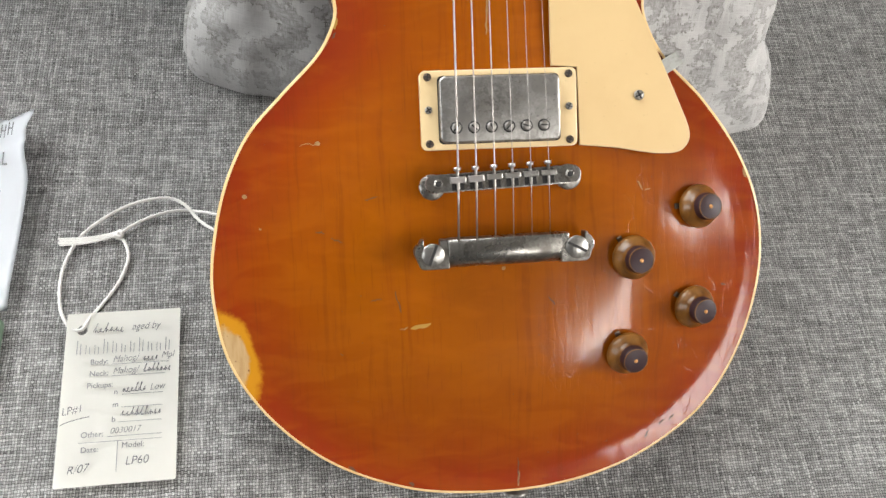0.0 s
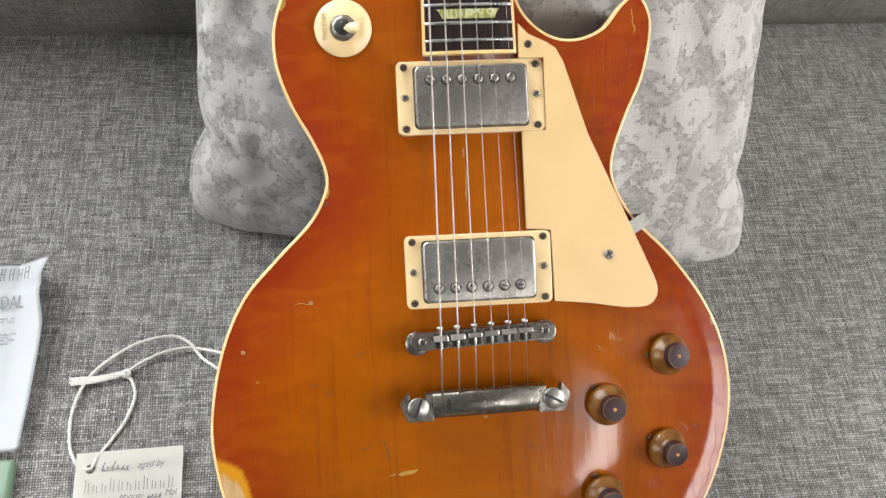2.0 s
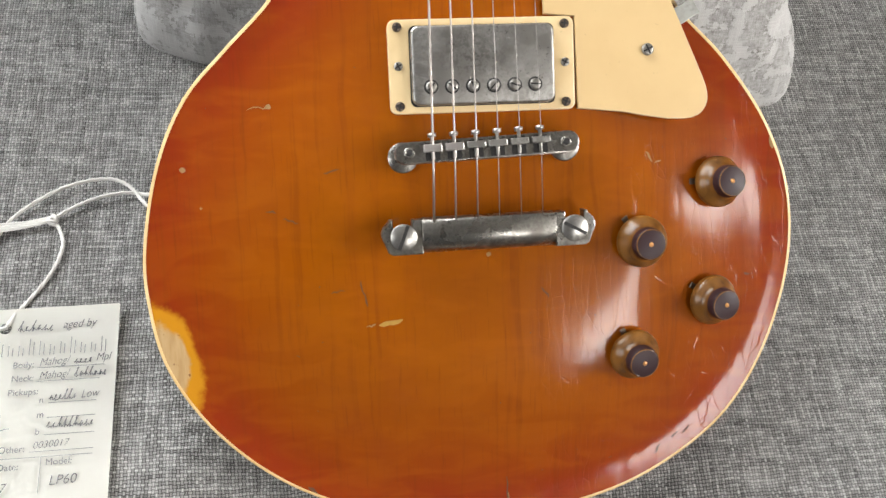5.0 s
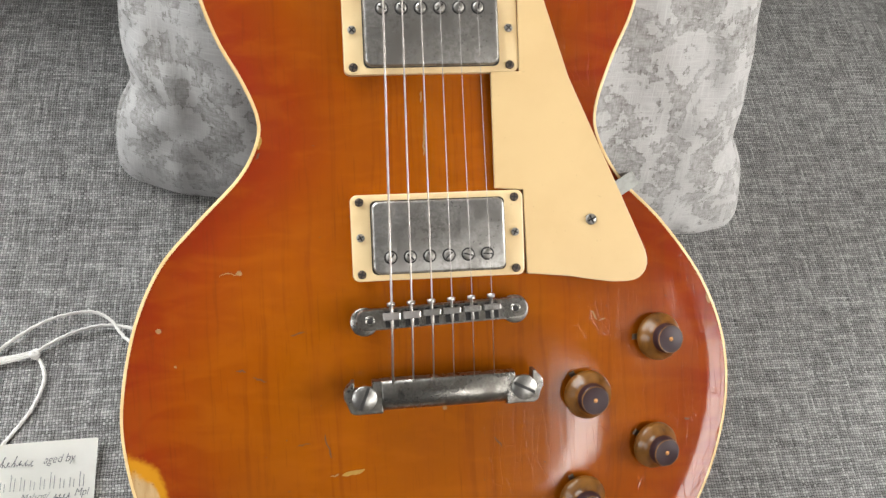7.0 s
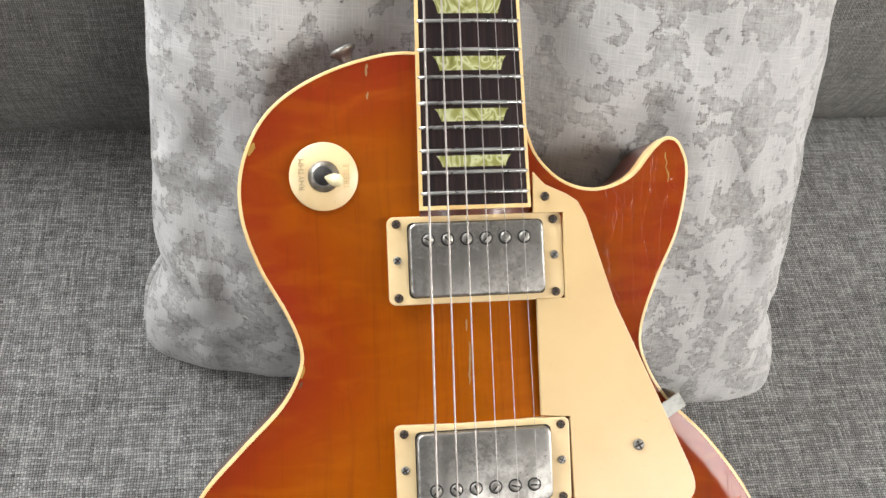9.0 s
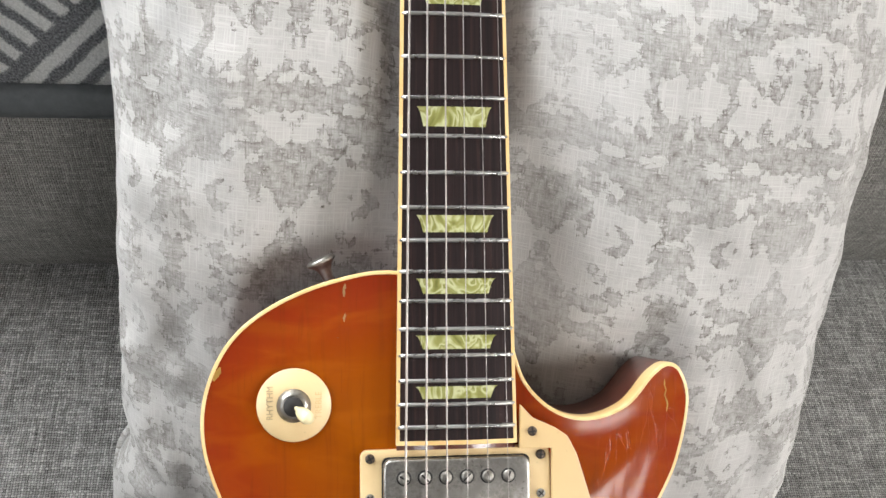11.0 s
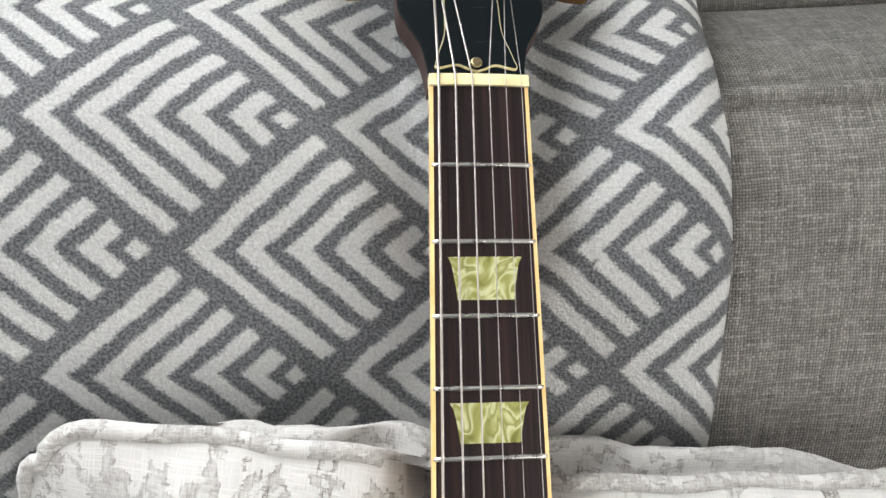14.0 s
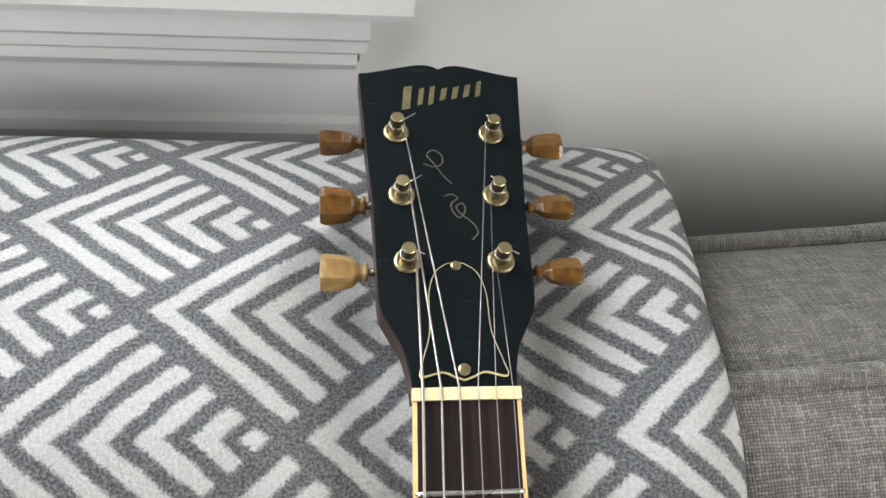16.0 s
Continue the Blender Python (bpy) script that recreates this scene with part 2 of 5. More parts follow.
def make_linen():
    """Off-white linen printed with a worn grey damask of mirrored, frayed motifs."""
    m = Mat("printed_linen", rough=0.9, spec=0.2, sheen=0.1)
    uv = m.coord("UV")
    tx = m.noise(m.scaled(uv, (45, 1300, 1)), 1.0, 2, 0.5)
    ty = m.noise(m.scaled(uv, (1300, 45, 1)), 1.0, 2, 0.5)
    thread = m.math("MAXIMUM", tx, ty)
    fray = m.n("VectorMath", {0: m.n("VectorMath", {0: m.noise(uv, 130, 4, 0.65, colour=True), 1: (0.5, 0.5, 0.5)}, operation="SUBTRACT"), 3: 0.008}, operation="SCALE")
    w = m.n("VectorMath", {0: uv, 1: fray}, operation="ADD")
    x, y = m.n("SeparateXYZ", {0: w}, out=0), m.n("SeparateXYZ", {0: w}, out=1)
    fx, fy = m.math("PINGPONG", x, 0.068), m.math("PINGPONG", y, 0.083)
    row = m.math("FLOOR", m.math("DIVIDE", y, 0.166))
    p = m.n("CombineXYZ", {0: fx, 1: fy, 2: m.math("MULTIPLY", row, 0.13)})
    big = m.noise(p, 42, 3, 0.55, 0.6)
    lace = m.noise(p, 135, 3, 0.6, 0.4)
    far = m.n("VectorMath", {0: m.n("CombineXYZ", {0: fx, 1: fy}), 1: (0.034, 0.041, 0.0)}, out=1, operation="DISTANCE")
    scroll = m.math("SINE", m.math("ADD", m.math("MULTIPLY", far, 420.0), m.math("MULTIPLY", m.noise(p, 38, 2, 0.5), 13.0)))
    slub = m.math("MAXIMUM", m.noise(m.scaled(uv, (160, 900, 1)), 1.0, 2, 0.6), m.noise(m.scaled(uv, (900, 160, 1)), 1.0, 2, 0.6))
    f = m.math("ADD", big, m.math("ADD", m.math("MULTIPLY", m.math("SUBTRACT", lace, 0.5), 0.37), m.math("MULTIPLY", m.math("SUBTRACT", slub, 0.57), 0.20)))
    f = m.math("ADD", f, m.math("MULTIPLY", scroll, 0.045))
    motif = m.step(f, 0.468, 0.518)
    rim_line = m.math("MULTIPLY", m.step(f, 0.475, 0.50), m.math("SUBTRACT", 1.0, m.step(f, 0.52, 0.56)))
    faint = m.step(m.math("ADD", m.noise(p, 75, 3, 0.6), m.math("MULTIPLY", scroll, 0.05)), 0.53, 0.58)
    fade = m.step(m.noise(uv, 9, 3, 0.55), 0.30, 0.62)
    speck = m.step(m.math("ADD", m.math("MULTIPLY", m.noise(uv, 200, 4, 0.7), 0.5), m.math("MULTIPLY", m.math("SUBTRACT", slub, 0.3), 0.6)), 0.26, 0.60)
    motif = m.math("MULTIPLY", motif, m.math("SUBTRACT", 1.0, m.math("MULTIPLY", m.step(scroll, 0.60, 0.85), 0.28)))
    ink = m.math("ADD", m.math("MULTIPLY", motif, 0.86), m.math("ADD", m.math("MULTIPLY", rim_line, 0.28), m.math("MULTIPLY", faint, 0.16)))
    ink = m.math("MULTIPLY", ink, m.math("MULTIPLY", m.math("ADD", 0.22, m.math("MULTIPLY", speck, 0.78)), m.math("ADD", 0.52, m.math("MULTIPLY", fade, 0.48))))
    ground = m.mix(m.step(thread, 0.4, 0.75), (0.410, 0.401, 0.386), (0.498, 0.488, 0.473))
    m.put("Base Color", m.mix(ink, ground, (0.118, 0.106, 0.092)))
    m.put("Normal", m.bump(thread, 0.4, 0.0006))
    return m.m


def make_fleece():
    """Grey fleece with white nested chevrons that end in a dot."""
    m = Mat("chevron_fleece", rough=1.0, spec=0.1, sheen=0.12)
    uv = m.coord("UV")
    w = m.n("VectorMath", {0: uv, 1: m.n("VectorMath", {0: m.n("VectorMath", {0: m.noise(uv, 55, 3, 0.6, colour=True), 1: (0.5, 0.5, 0.5)}, operation="SUBTRACT"), 3: 0.0048}, operation="SCALE")}, operation="ADD")
    fz = m.n("VectorMath", {0: w, 1: m.n("VectorMath", {0: m.n("VectorMath", {0: m.noise(uv, 900, 3, 0.65, colour=True), 1: (0.5, 0.5, 0.5)}, operation="SUBTRACT"), 3: 0.0046}, operation="SCALE")}, operation="ADD")
    u = m.math("DIVIDE", m.n("SeparateXYZ", {0: fz}, out=0), FLEECE[0])
    v = m.math("DIVIDE", m.n("SeparateXYZ", {0: fz}, out=1), FLEECE[1])
    a = m.math("FRACT", m.math("ADD", m.math("ADD", u, v), 20.0))
    b = m.math("FRACT", m.math("ADD", m.math("SUBTRACT", u, v), 20.0))
    lo, hi = m.math("MINIMUM", a, b), m.math("MAXIMUM", a, b)
    k = m.math("FRACT", m.math("MULTIPLY", lo, 6.1))
    bar = m.math("MULTIPLY", m.step(k, 0.01, 0.17), m.math("SUBTRACT", 1.0, m.step(k, 0.54, 0.70)))
    bar = m.math("MULTIPLY", bar, m.math("SUBTRACT", 1.0, m.step(lo, 0.766, 0.776)))
    bar = m.math("ADD", bar, m.step(lo, 0.806, 0.828))
    bar = m.math("MULTIPLY", bar, m.math("SUBTRACT", 1.0, m.step(hi, 0.885, 0.915)))
    soft = m.noise(uv, 720, 3, 0.7)
    tuft = m.noise(uv, 330, 2, 0.6)
    bar = m.math("MULTIPLY", bar, m.math("ADD", 0.86, m.math("MULTIPLY", tuft, 0.25)), clamp=True)
    grey = m.mix(m.step(soft, 0.35, 0.68), (0.115, 0.120, 0.130), (0.37, 0.378, 0.390))
    white = m.mix(m.step(soft, 0.3, 0.65), (0.74, 0.74, 0.725), (0.95, 0.95, 0.935))
    m.put("Base Color", m.mix(bar, grey, white))
    m.put("Normal", m.bump(m.math("ADD", soft, m.math("MULTIPLY", tuft, 1.6)), 0.8, 0.0022))
    return m.m


def make_pearl():
    m = Mat("aged_pearloid", rough=0.25, coat=0.6, coat_rough=0.1)
    o = m.coord()
    r = m.n("VectorMath", {0: o, 1: m.n("VectorMath", {0: m.n("ObjectInfo", out="Location"), 3: 3.0}, operation="SCALE")}, operation="ADD")
    f = m.noise(m.scaled(r, (95, 60, 60)), 1.0, 2, 0.45, 1.6)
    c = m.ramp(f, [(0.28, (0.15, 0.15, 0.035)), (0.44, (0.27, 0.27, 0.085)), (0.53, (0.50, 0.50, 0.28)), (0.59, (0.21, 0.21, 0.06)), (0.68, (0.36, 0.36, 0.15)), (0.78, (0.60, 0.60, 0.40))])
    m.put("Base Color", c)
    return m.m


def make_rosewood():
    m = Mat("rosewood", rough=0.55, spec=0.2)
    o = m.coord()
    g = m.noise(m.scaled(o, (420, 9, 60)), 1.0, 5, 0.62, 0.2)
    c = m.ramp(g, [(0.30, (0.006, 0.004, 0.004)), (0.52, (0.015, 0.008, 0.008)), (0.66, (0.027, 0.013, 0.011)), (0.85, (0.011, 0.006, 0.006))])
    m.put("Base Color", c)
    m.put("Normal", m.bump(m.noise(m.scaled(o, (900, 30, 60)), 1.0, 3, 0.6), 0.35, 0.0005))
    return m.m


def make_tortoise(name, c1, c2):
    m = Mat(name, rough=0.3, coat=0.25, coat_rough=0.12, spec=0.3)
    f = m.noise(m.coord(), 75, 3, 0.6, 1.2)
    m.put("Base Color", m.ramp(f, [(0.30, c2), (0.5, c1), (0.72, tuple(min(1, v * 1.35) for v in c1))]))
    return m.m


def make_black_lacquer():
    m = Mat("black_lacquer", rough=0.45, coat=0.08, coat_rough=0.14, spec=0.03)
    o = m.coord()
    f = m.noise(m.scaled(o, (16, 700, 40), rot=(0, 0, 0.12)), 1.0, 3, 0.5)
    zone = m.step(m.noise(o, 38, 3, 0.6), 0.50, 0.62)
    s = m.math("MULTIPLY", m.step(f, 0.66, 0.70), zone)
    m.put("Base Color", m.mix(m.math("MULTIPLY", s, 0.5), (0.0045, 0.0068, 0.008), (0.060, 0.067, 0.070)))
    m.put("Coat Roughness", m.math("ADD", 0.1, m.math("MULTIPLY", m.noise(o, 90, 4, 0.6), 0.22)))
    return m.m


def make_paint(name, c, rough=0.6, scale=6.0, amount=0.05):
    m = Mat(name, rough=rough)
    o = m.coord()
    f = m.noise(o, scale, 4, 0.6)
    m.put("Base Color", m.mix(f, tuple(v * (1 - amount) for v in c), tuple(min(1.0, v * (1 + amount)) for v in c)))
    m.put("Normal", m.bump(m.noise(o, 260, 3, 0.5), 0.08, 0.001))
    return m.m


FLEECE = (0.1288, 0.1143)
MAPLE, MAHOG = make_maple(), make_mahogany()
CREAM = make_plastic("aged_cream_plastic", (0.70, 0.53, 0.29), (0.66, 0.48, 0.25))
GUARD = make_plastic("cream_pickguard_plastic", (0.60, 0.425, 0.208), (0.565, 0.39, 0.185), 0.34, 18)
BIND = make_plastic("yellowed_binding", (0.75, 0.53, 0.25), (0.66, 0.43, 0.17), 0.35, 55)
BONE = make_plastic("bone", (0.74, 0.66, 0.40), (0.66, 0.56, 0.30), 0.35, 90)
NICKEL = make_metal("worn_nickel", (0.38, 0.365, 0.34), (0.15, 0.14, 0.125), 0.33, 0.85)
# Tarnished nickel with a dark mirrored patch painted into its colour.
NICKEL_REFL = make_metal("tarnished_nickel_reflection", (0.40, 0.385, 0.36), (0.19, 0.18, 0.165), 0.34, 0.8, dark_reflection=True)
STEEL = make_metal("bright_steel", (0.44, 0.41, 0.39), (0.32, 0.29, 0.27), 0.34, 0.4, False)
FRETM = make_metal("fret_wire", (0.50, 0.50, 0.49), (0.36, 0.36, 0.34), 0.26, 0.3, False)
WOUND = make_metal("wound_string", (0.46, 0.42, 0.39), (0.32, 0.28, 0.26), 0.40, 0.4, False)
RUST = make_metal("rusty_screw", (0.13, 0.10, 0.078), (0.05, 0.032, 0.024), 0.45, 0.9)
# Tarnished nickel, darkened further for the dark surroundings it mirrors.
AGED_REFL = make_metal("aged_nickel_dark_reflection", (0.29, 0.275, 0.25), (0.11, 0.10, 0.085), 0.26, 0.9)
ZINC = make_metal("dull_zinc_plate", (0.40, 0.40, 0.37), (0.27, 0.27, 0.25), 0.5, 0.5)
POLE = make_metal("dull_pole_screw", (0.34, 0.325, 0.30), (0.13, 0.12, 0.10), 0.36, 0.8)
BRASS = make_metal("aged_brass", (0.36, 0.30, 0.17), (0.18, 0.15, 0.09), 0.28, 0.7)
GOLD = make_metal("gold_leaf", (0.34, 0.29, 0.15), (0.15, 0.145, 0.12), 0.3, 0.9, False)
DULLGOLD = Mat("faded_gold_ink", (0.065, 0.060, 0.036), 0.5).m
AMBER = make_tortoise("amber_lucite", (0.155, 0.064, 0.011), (0.060, 0.021, 0.004))
KNOBTOP = Mat("smoked_knob_top", (0.030, 0.014, 0.016), 0.42, spec=0.22).m
KNOBPIN = Mat("gold_flake", (0.50, 0.235, 0.075), 0.35, 0.3).m
PEARL, ROSE = make_pearl(), make_rosewood()
BUTTON_D = make_tortoise("amber_button", (0.120, 0.056, 0.010), (0.052, 0.020, 0.004))
BUTTON_L = make_tortoise("pale_button", (0.24, 0.150, 0.058), (0.165, 0.09, 0.028))
HEADWOOD = Mat("dark_stained_mahogany", (0.028, 0.012, 0.009), 0.5).m
BLACKL = make_black_lacquer()
# Near-black painted for the shade inside slots, holes and gaps.
DARK = Mat("painted_shade_black", (0.012, 0.010, 0.009), 0.7).m
INK = Mat("pen_ink", (0.035, 0.035, 0.045), 0.6).m
FAINT = Mat("faint_print", (0.40, 0.30, 0.17), 0.5).m
PRINT = Mat("grey_print", (0.16, 0.16, 0.16), 0.6).m
SEATM = make_tweed("seat_tweed", (0.058, 0.056, 0.053), (0.26, 0.255, 0.245), (0.52, 0.51, 0.49))
BACKM = make_tweed("back_tweed", (0.070, 0.066, 0.059), (0.19, 0.182, 0.166), (0.33, 0.315, 0.288), 1.2)
LINEN, FLEECEM = make_linen(), make_fleece()
HEM = make_plastic("grey_satin_hem", (0.15, 0.16, 0.17), (0.18, 0.19, 0.20), 0.6, 200)
WALLP = make_paint("white_wall_paint", (0.52, 0.52, 0.51), 0.7)
WOODP = make_paint("white_gloss_paint", (0.62, 0.62, 0.615), 0.35, 12)
# Tones of the unseen ceiling and walls, lowered so gloss mirrors less light.
CEILP = make_paint("ceiling_paint", (0.5, 0.5, 0.49), 0.8)
ROOMP = make_paint("unseen_wall_muted_grey", (0.26, 0.26, 0.25), 0.8)
BACKWALLP = make_paint("unseen_wall_charcoal", (0.12, 0.12, 0.118), 0.8)
FLOORM = make_paint("oak_floor", (0.30, 0.20, 0.12), 0.45, 5, 0.25)
CARD = make_paint("cream_card", (0.84, 0.82, 0.75), 0.7, 60, 0.03)
PAPER = make_paint("white_paper", (0.80, 0.81, 0.83), 0.65, 40, 0.03)
GREENC = make_paint("pale_green_enamel", (0.14, 0.21, 0.14), 0.4, 60, 0.12)
CORD = make_paint("cotton_cord", (0.72, 0.70, 0.66), 0.95, 300, 0.12)
CHIPL = make_paint("bare_wood_chip", (0.27, 0.15, 0.055), 0.8, 300, 0.3)
CHIPD = make_paint("dark_scratch", (0.10, 0.034, 0.010), 0.7, 300, 0.3)
CHIPY = make_paint("yellow_scrape", (0.33, 0.18, 0.025), 0.7, 300, 0.3)
GLASS = Mat("window_glass", (1, 1, 1), 0.02)
GLASS.b.inputs["Transmission Weight"].default_value = 1.0
GLASS = GLASS.m


# ---- mesh helpers ----
def part(name, bm, material, parent=None, label="", smooth=True):
    me = bpy.data.meshes.new(name)
    bm.to_mesh(me)
    bm.free()
    me.materials.append(material)
    if smooth:
        for p in me.polygons:
            p.use_smooth = True
    ob = new(name, me)
    if parent:
        ob.parent = parent
    return tagged(ob, label)


def sub(name, mesh, parent, m):
    """Another object on an existing mesh."""
    ob = new(name, mesh)
    ob.parent = parent
    ob.matrix_local = m
    return ob


def empty(name, m, label, category, group="", kind=""):
    ob = new(name)
    ob.matrix_world = m
    return tagged(ob, label, category, group, kind)


def box(bm, x0, x1, y0, y1, z0, z1, bevel=0.0, seg=2):
    vs = bmesh.ops.create_cube(bm, size=1.0)["verts"]
    for v in vs:
        v.co = ((x0 + x1) / 2 + v.co.x * (x1 - x0), (y0 + y1) / 2 + v.co.y * (y1 - y0), (z0 + z1) / 2 + v.co.z * (z1 - z0))
    if bevel:
        es = list({e for v in vs for e in v.link_edges})
        bmesh.ops.bevel(bm, geom=es, offset=bevel, segments=seg, profile=0.5, affect="EDGES")
    return bm


def boxes(*args, bevel=0.0, seg=2):
    bm = bmesh.new()
    for a in args:
        box(bm, *a, bevel=bevel, seg=seg)
    return bm


def lathe(profile, n=28, at=(0, 0, 0), bm=None):
    """Turns (radius, height) pairs round z."""
    bm = bm or bmesh.new()
    rings = []
    for r, z in profile:
        if r < 1e-6:
            rings.append([bm.verts.new((at[0], at[1], at[2] + z))])
        else:
            rings.append([bm.verts.new((at[0] + r * math.cos(i * math.tau / n), at[1] + r * math.sin(i * math.tau / n), at[2] + z)) for i in range(n)])
    for p, q in zip(rings, rings[1:]):
        for i in range(n):
            j = (i + 1) % n
            f = [p[i % len(p)], p[j % len(p)], q[j % len(q)], q[i % len(q)]]
            f = list(dict.fromkeys(f))
            if len(f) > 2:
                bm.faces.new(f)
    return bm


def tube(points, r, n=8, closed=False, bm=None, flat=1.0):
    """A round cord along points."""
    bm = bm or bmesh.new()
    pts = [Vector(p) for p in points]
    rings, up = [], Vector((0, 0, 1))
    for i, p in enumerate(pts):
        a = pts[i - 1] if (i or closed) else pts[i]
        b = pts[(i + 1) % len(pts)] if (i + 1 < len(pts) or closed) else pts[i]
        d = (b - a).normalized()
        s = d.cross(up)
        s = s.normalized() if s.length > 1e-4 else Vector((1, 0, 0))
        t = s.cross(d)
        rr = r[i] if isinstance(r, (list, tuple)) else r
        rings.append([bm.verts.new(p + s * (rr * math.cos(k * math.tau / n)) + t * (rr * flat * math.sin(k * math.tau / n))) for k in range(n)])
    for i in range(len(rings) if closed else len(rings) - 1):
        p, q = rings[i], rings[(i + 1) % len(rings)]
        for k in range(n):
            bm.faces.new((p[k], p[(k + 1) % n], q[(k + 1) % n], q[k]))
    if not closed:
        bm.faces.new(rings[0][::-1]), bm.faces.new(rings[-1])
    return bm


def spline(ctrl, per=8, closed=False):
    """Catmull-Rom through control points of any dimension."""
    c = [np.array(p, float) for p in ctrl]
    n, out = len(c), []
    for i in range(n if closed else n - 1):
        p0, p1, p2, p3 = (c[(i + k) % n] if closed else c[min(max(i + k, 0), n - 1)] for k in (-1, 0, 1, 2))
        for k in range(per):
            t = k / per
            out.append(0.5 * (2 * p1 + (p2 - p0) * t + (2 * p0 - 5 * p1 + 4 * p2 - p3) * t * t + (3 * p1 - p0 - 3 * p2 + p3) * t ** 3))
    if not closed:
        out.append(c[-1])
    return np.array(out)


def prism(poly, z0, z1, bevel=0.0, bm=None, lift=None):
    """A plate with a polygon outline; lift(x, y) adds to its height."""
    bm = bm or bmesh.new()
    up = lift or (lambda x, y: 0.0)
    top = [bm.verts.new((x, y, z1 + up(x, y))) for x, y in poly]
    low = [bm.verts.new((x, y, z0 + up(x, y))) for x, y in poly]
    ft = bm.faces.new(top)
    bm.faces.new(low[::-1])
    n = len(poly)
    for i in range(n):
        bm.faces.new((top[i], low[i], low[(i + 1) % n], top[(i + 1) % n]))
    bm.normal_update()
    if ft.normal.z < 0:
        bmesh.ops.reverse_faces(bm, faces=bm.faces[:])
    if bevel:
        bmesh.ops.bevel(bm, geom=[e for e in ft.edges], offset=bevel, segments=2, profile=0.6, affect="EDGES")
    return bm


def rounded(x0, x1, y0, y1, r, n=5):
    out = []
    for cx, cy, a in ((x1 - r, y1 - r, 0), (x0 + r, y1 - r, 90), (x0 + r, y0 + r, 180), (x1 - r, y0 + r, 270)):
        out += [(cx + r * math.cos(radians(a + 90 * k / n)), cy + r * math.sin(radians(a + 90 * k / n))) for k in range(n + 1)]
    return out


def sheet(nu, nv, place, uvmap, closed_u=False):
    """A grid mesh: place(i/nu, j/nv) gives points, uvmap its map in metres."""
    bm = bmesh.new()
    lay = bm.loops.layers.uv.new("UVMap")
    g = [[bm.verts.new(place(i / nu, j / nv)) for j in range(nv + 1)] for i in range(nu + 1)]
    for i in range(nu):
        for j in range(nv):
            f = bm.faces.new((g[i][j], g[i + 1][j], g[i + 1][j + 1], g[i][j + 1]))
            for loop, (a, b) in zip(f.loops, ((i, j), (i + 1, j), (i + 1, j + 1), (i, j + 1))):
                loop[lay].uv = uvmap(a / nu, b / nv)
    return bm


def lettering(name, text, size, m, material, parent, shear=0.0, squeeze=1.0, align="LEFT"):
    c = bpy.data.curves.new(name, "FONT")
    c.body, c.size, c.shear, c.extrude, c.align_x = text, size, shear, 0.00008, align
    c.offset = -0.00012 if material is INK else 0.0
    tmp = bpy.data.objects.new(name, c)
    me = bpy.data.meshes.new_from_object(tmp)
    bpy.data.objects.remove(tmp)
    me.transform(Matrix.Diagonal((squeeze, 1, 1, 1)))
    me.materials.append(material)
    ob = new(name, me)
    ob.parent = parent
    ob.matrix_local = m
    return ob


# ---- shape of the instrument: x across, y along the strings from the bridge, z out of the top ----
SCALE = 0.6285
MM = 0.001
OUTLINE = spline([(-27, 250), (-58, 246), (-87, 234), (-107, 217), (-118, 193), (-119, 168), (-111, 142), (-99, 119), (-92.5, 102),
                  (-93, 89), (-103, 71), (-125, 49), (-146, 26), (-161, -5), (-170, -44), (-170.5, -74), (-163, -109), (-141, -144),
                  (-106, -174), (-62, -193), (-20, -199.5), (25, -199), (68, -190), (103, -173), (132, -149), (153, -114), (165, -70),
                  (164, -30), (151, 6), (128, 39), (104, 64), (92, 86), (91, 103), (100, 128), (112, 154), (118, 184), (114, 200),
                  (106.5, 204), (98, 198.5), (85, 184), (67, 178), (50, 182), (36, 195), (29, 213), (20, 240)], 7, True) * MM


def edge_w(v):
    """Height of the rim's plane, tipped back from the strings."""
    return -(0.0245 - 0.0787 * v)


def rim(px, py):
    """Distance to the outline (positive inside) for arrays of points."""
    px, py = np.atleast_1d(np.asarray(px, float)), np.atleast_1d(np.asarray(py, float))
    a, b = OUTLINE, np.roll(OUTLINE, -1, 0)
    d = b - a
    best, inside = np.full(len(px), 9.0), np.zeros(len(px), bool)
    for (ax, ay), (dx, dy), (bx, by) in zip(a, d, b):
        t = np.clip(((px - ax) * dx + (py - ay) * dy) / (dx * dx + dy * dy + 1e-15), 0, 1)
        best = np.minimum(best, np.hypot(px - ax - t * dx, py - ay - t * dy))
        if ay != by:
            inside ^= ((ay > py) != (by > py)) & (px < (bx - ax) * (py - ay) / (by - ay) + ax)
    return np.where(inside, best, -best)


def smooth01(x):
    x = np.clip(x, 0, 1)
    return x * x * (3 - 2 * x)


def arch(d, v):
    rise = 0.0125 + (0.0018 - 0.0125) * smooth01((np.asarray(v) - 0.02) / 0.20)
    return rise * smooth01((np.asarray(d) - 0.006) / 0.088) - 0.0008 * np.exp(-((np.asarray(d) - 0.012) / 0.008) ** 2)


def top_w(u, v):
    """Height of the carved top."""
    return float(edge_w(v) + arch(rim(u, v), v)[0])


def half(v):
    """Half the width of the fingerboard."""
    return 0.0217 + (SCALE - v) * (0.0265 - 0.0217) / (SCALE / 2)


def fret_v(n):
    return SCALE * 2 ** (-n / 12)


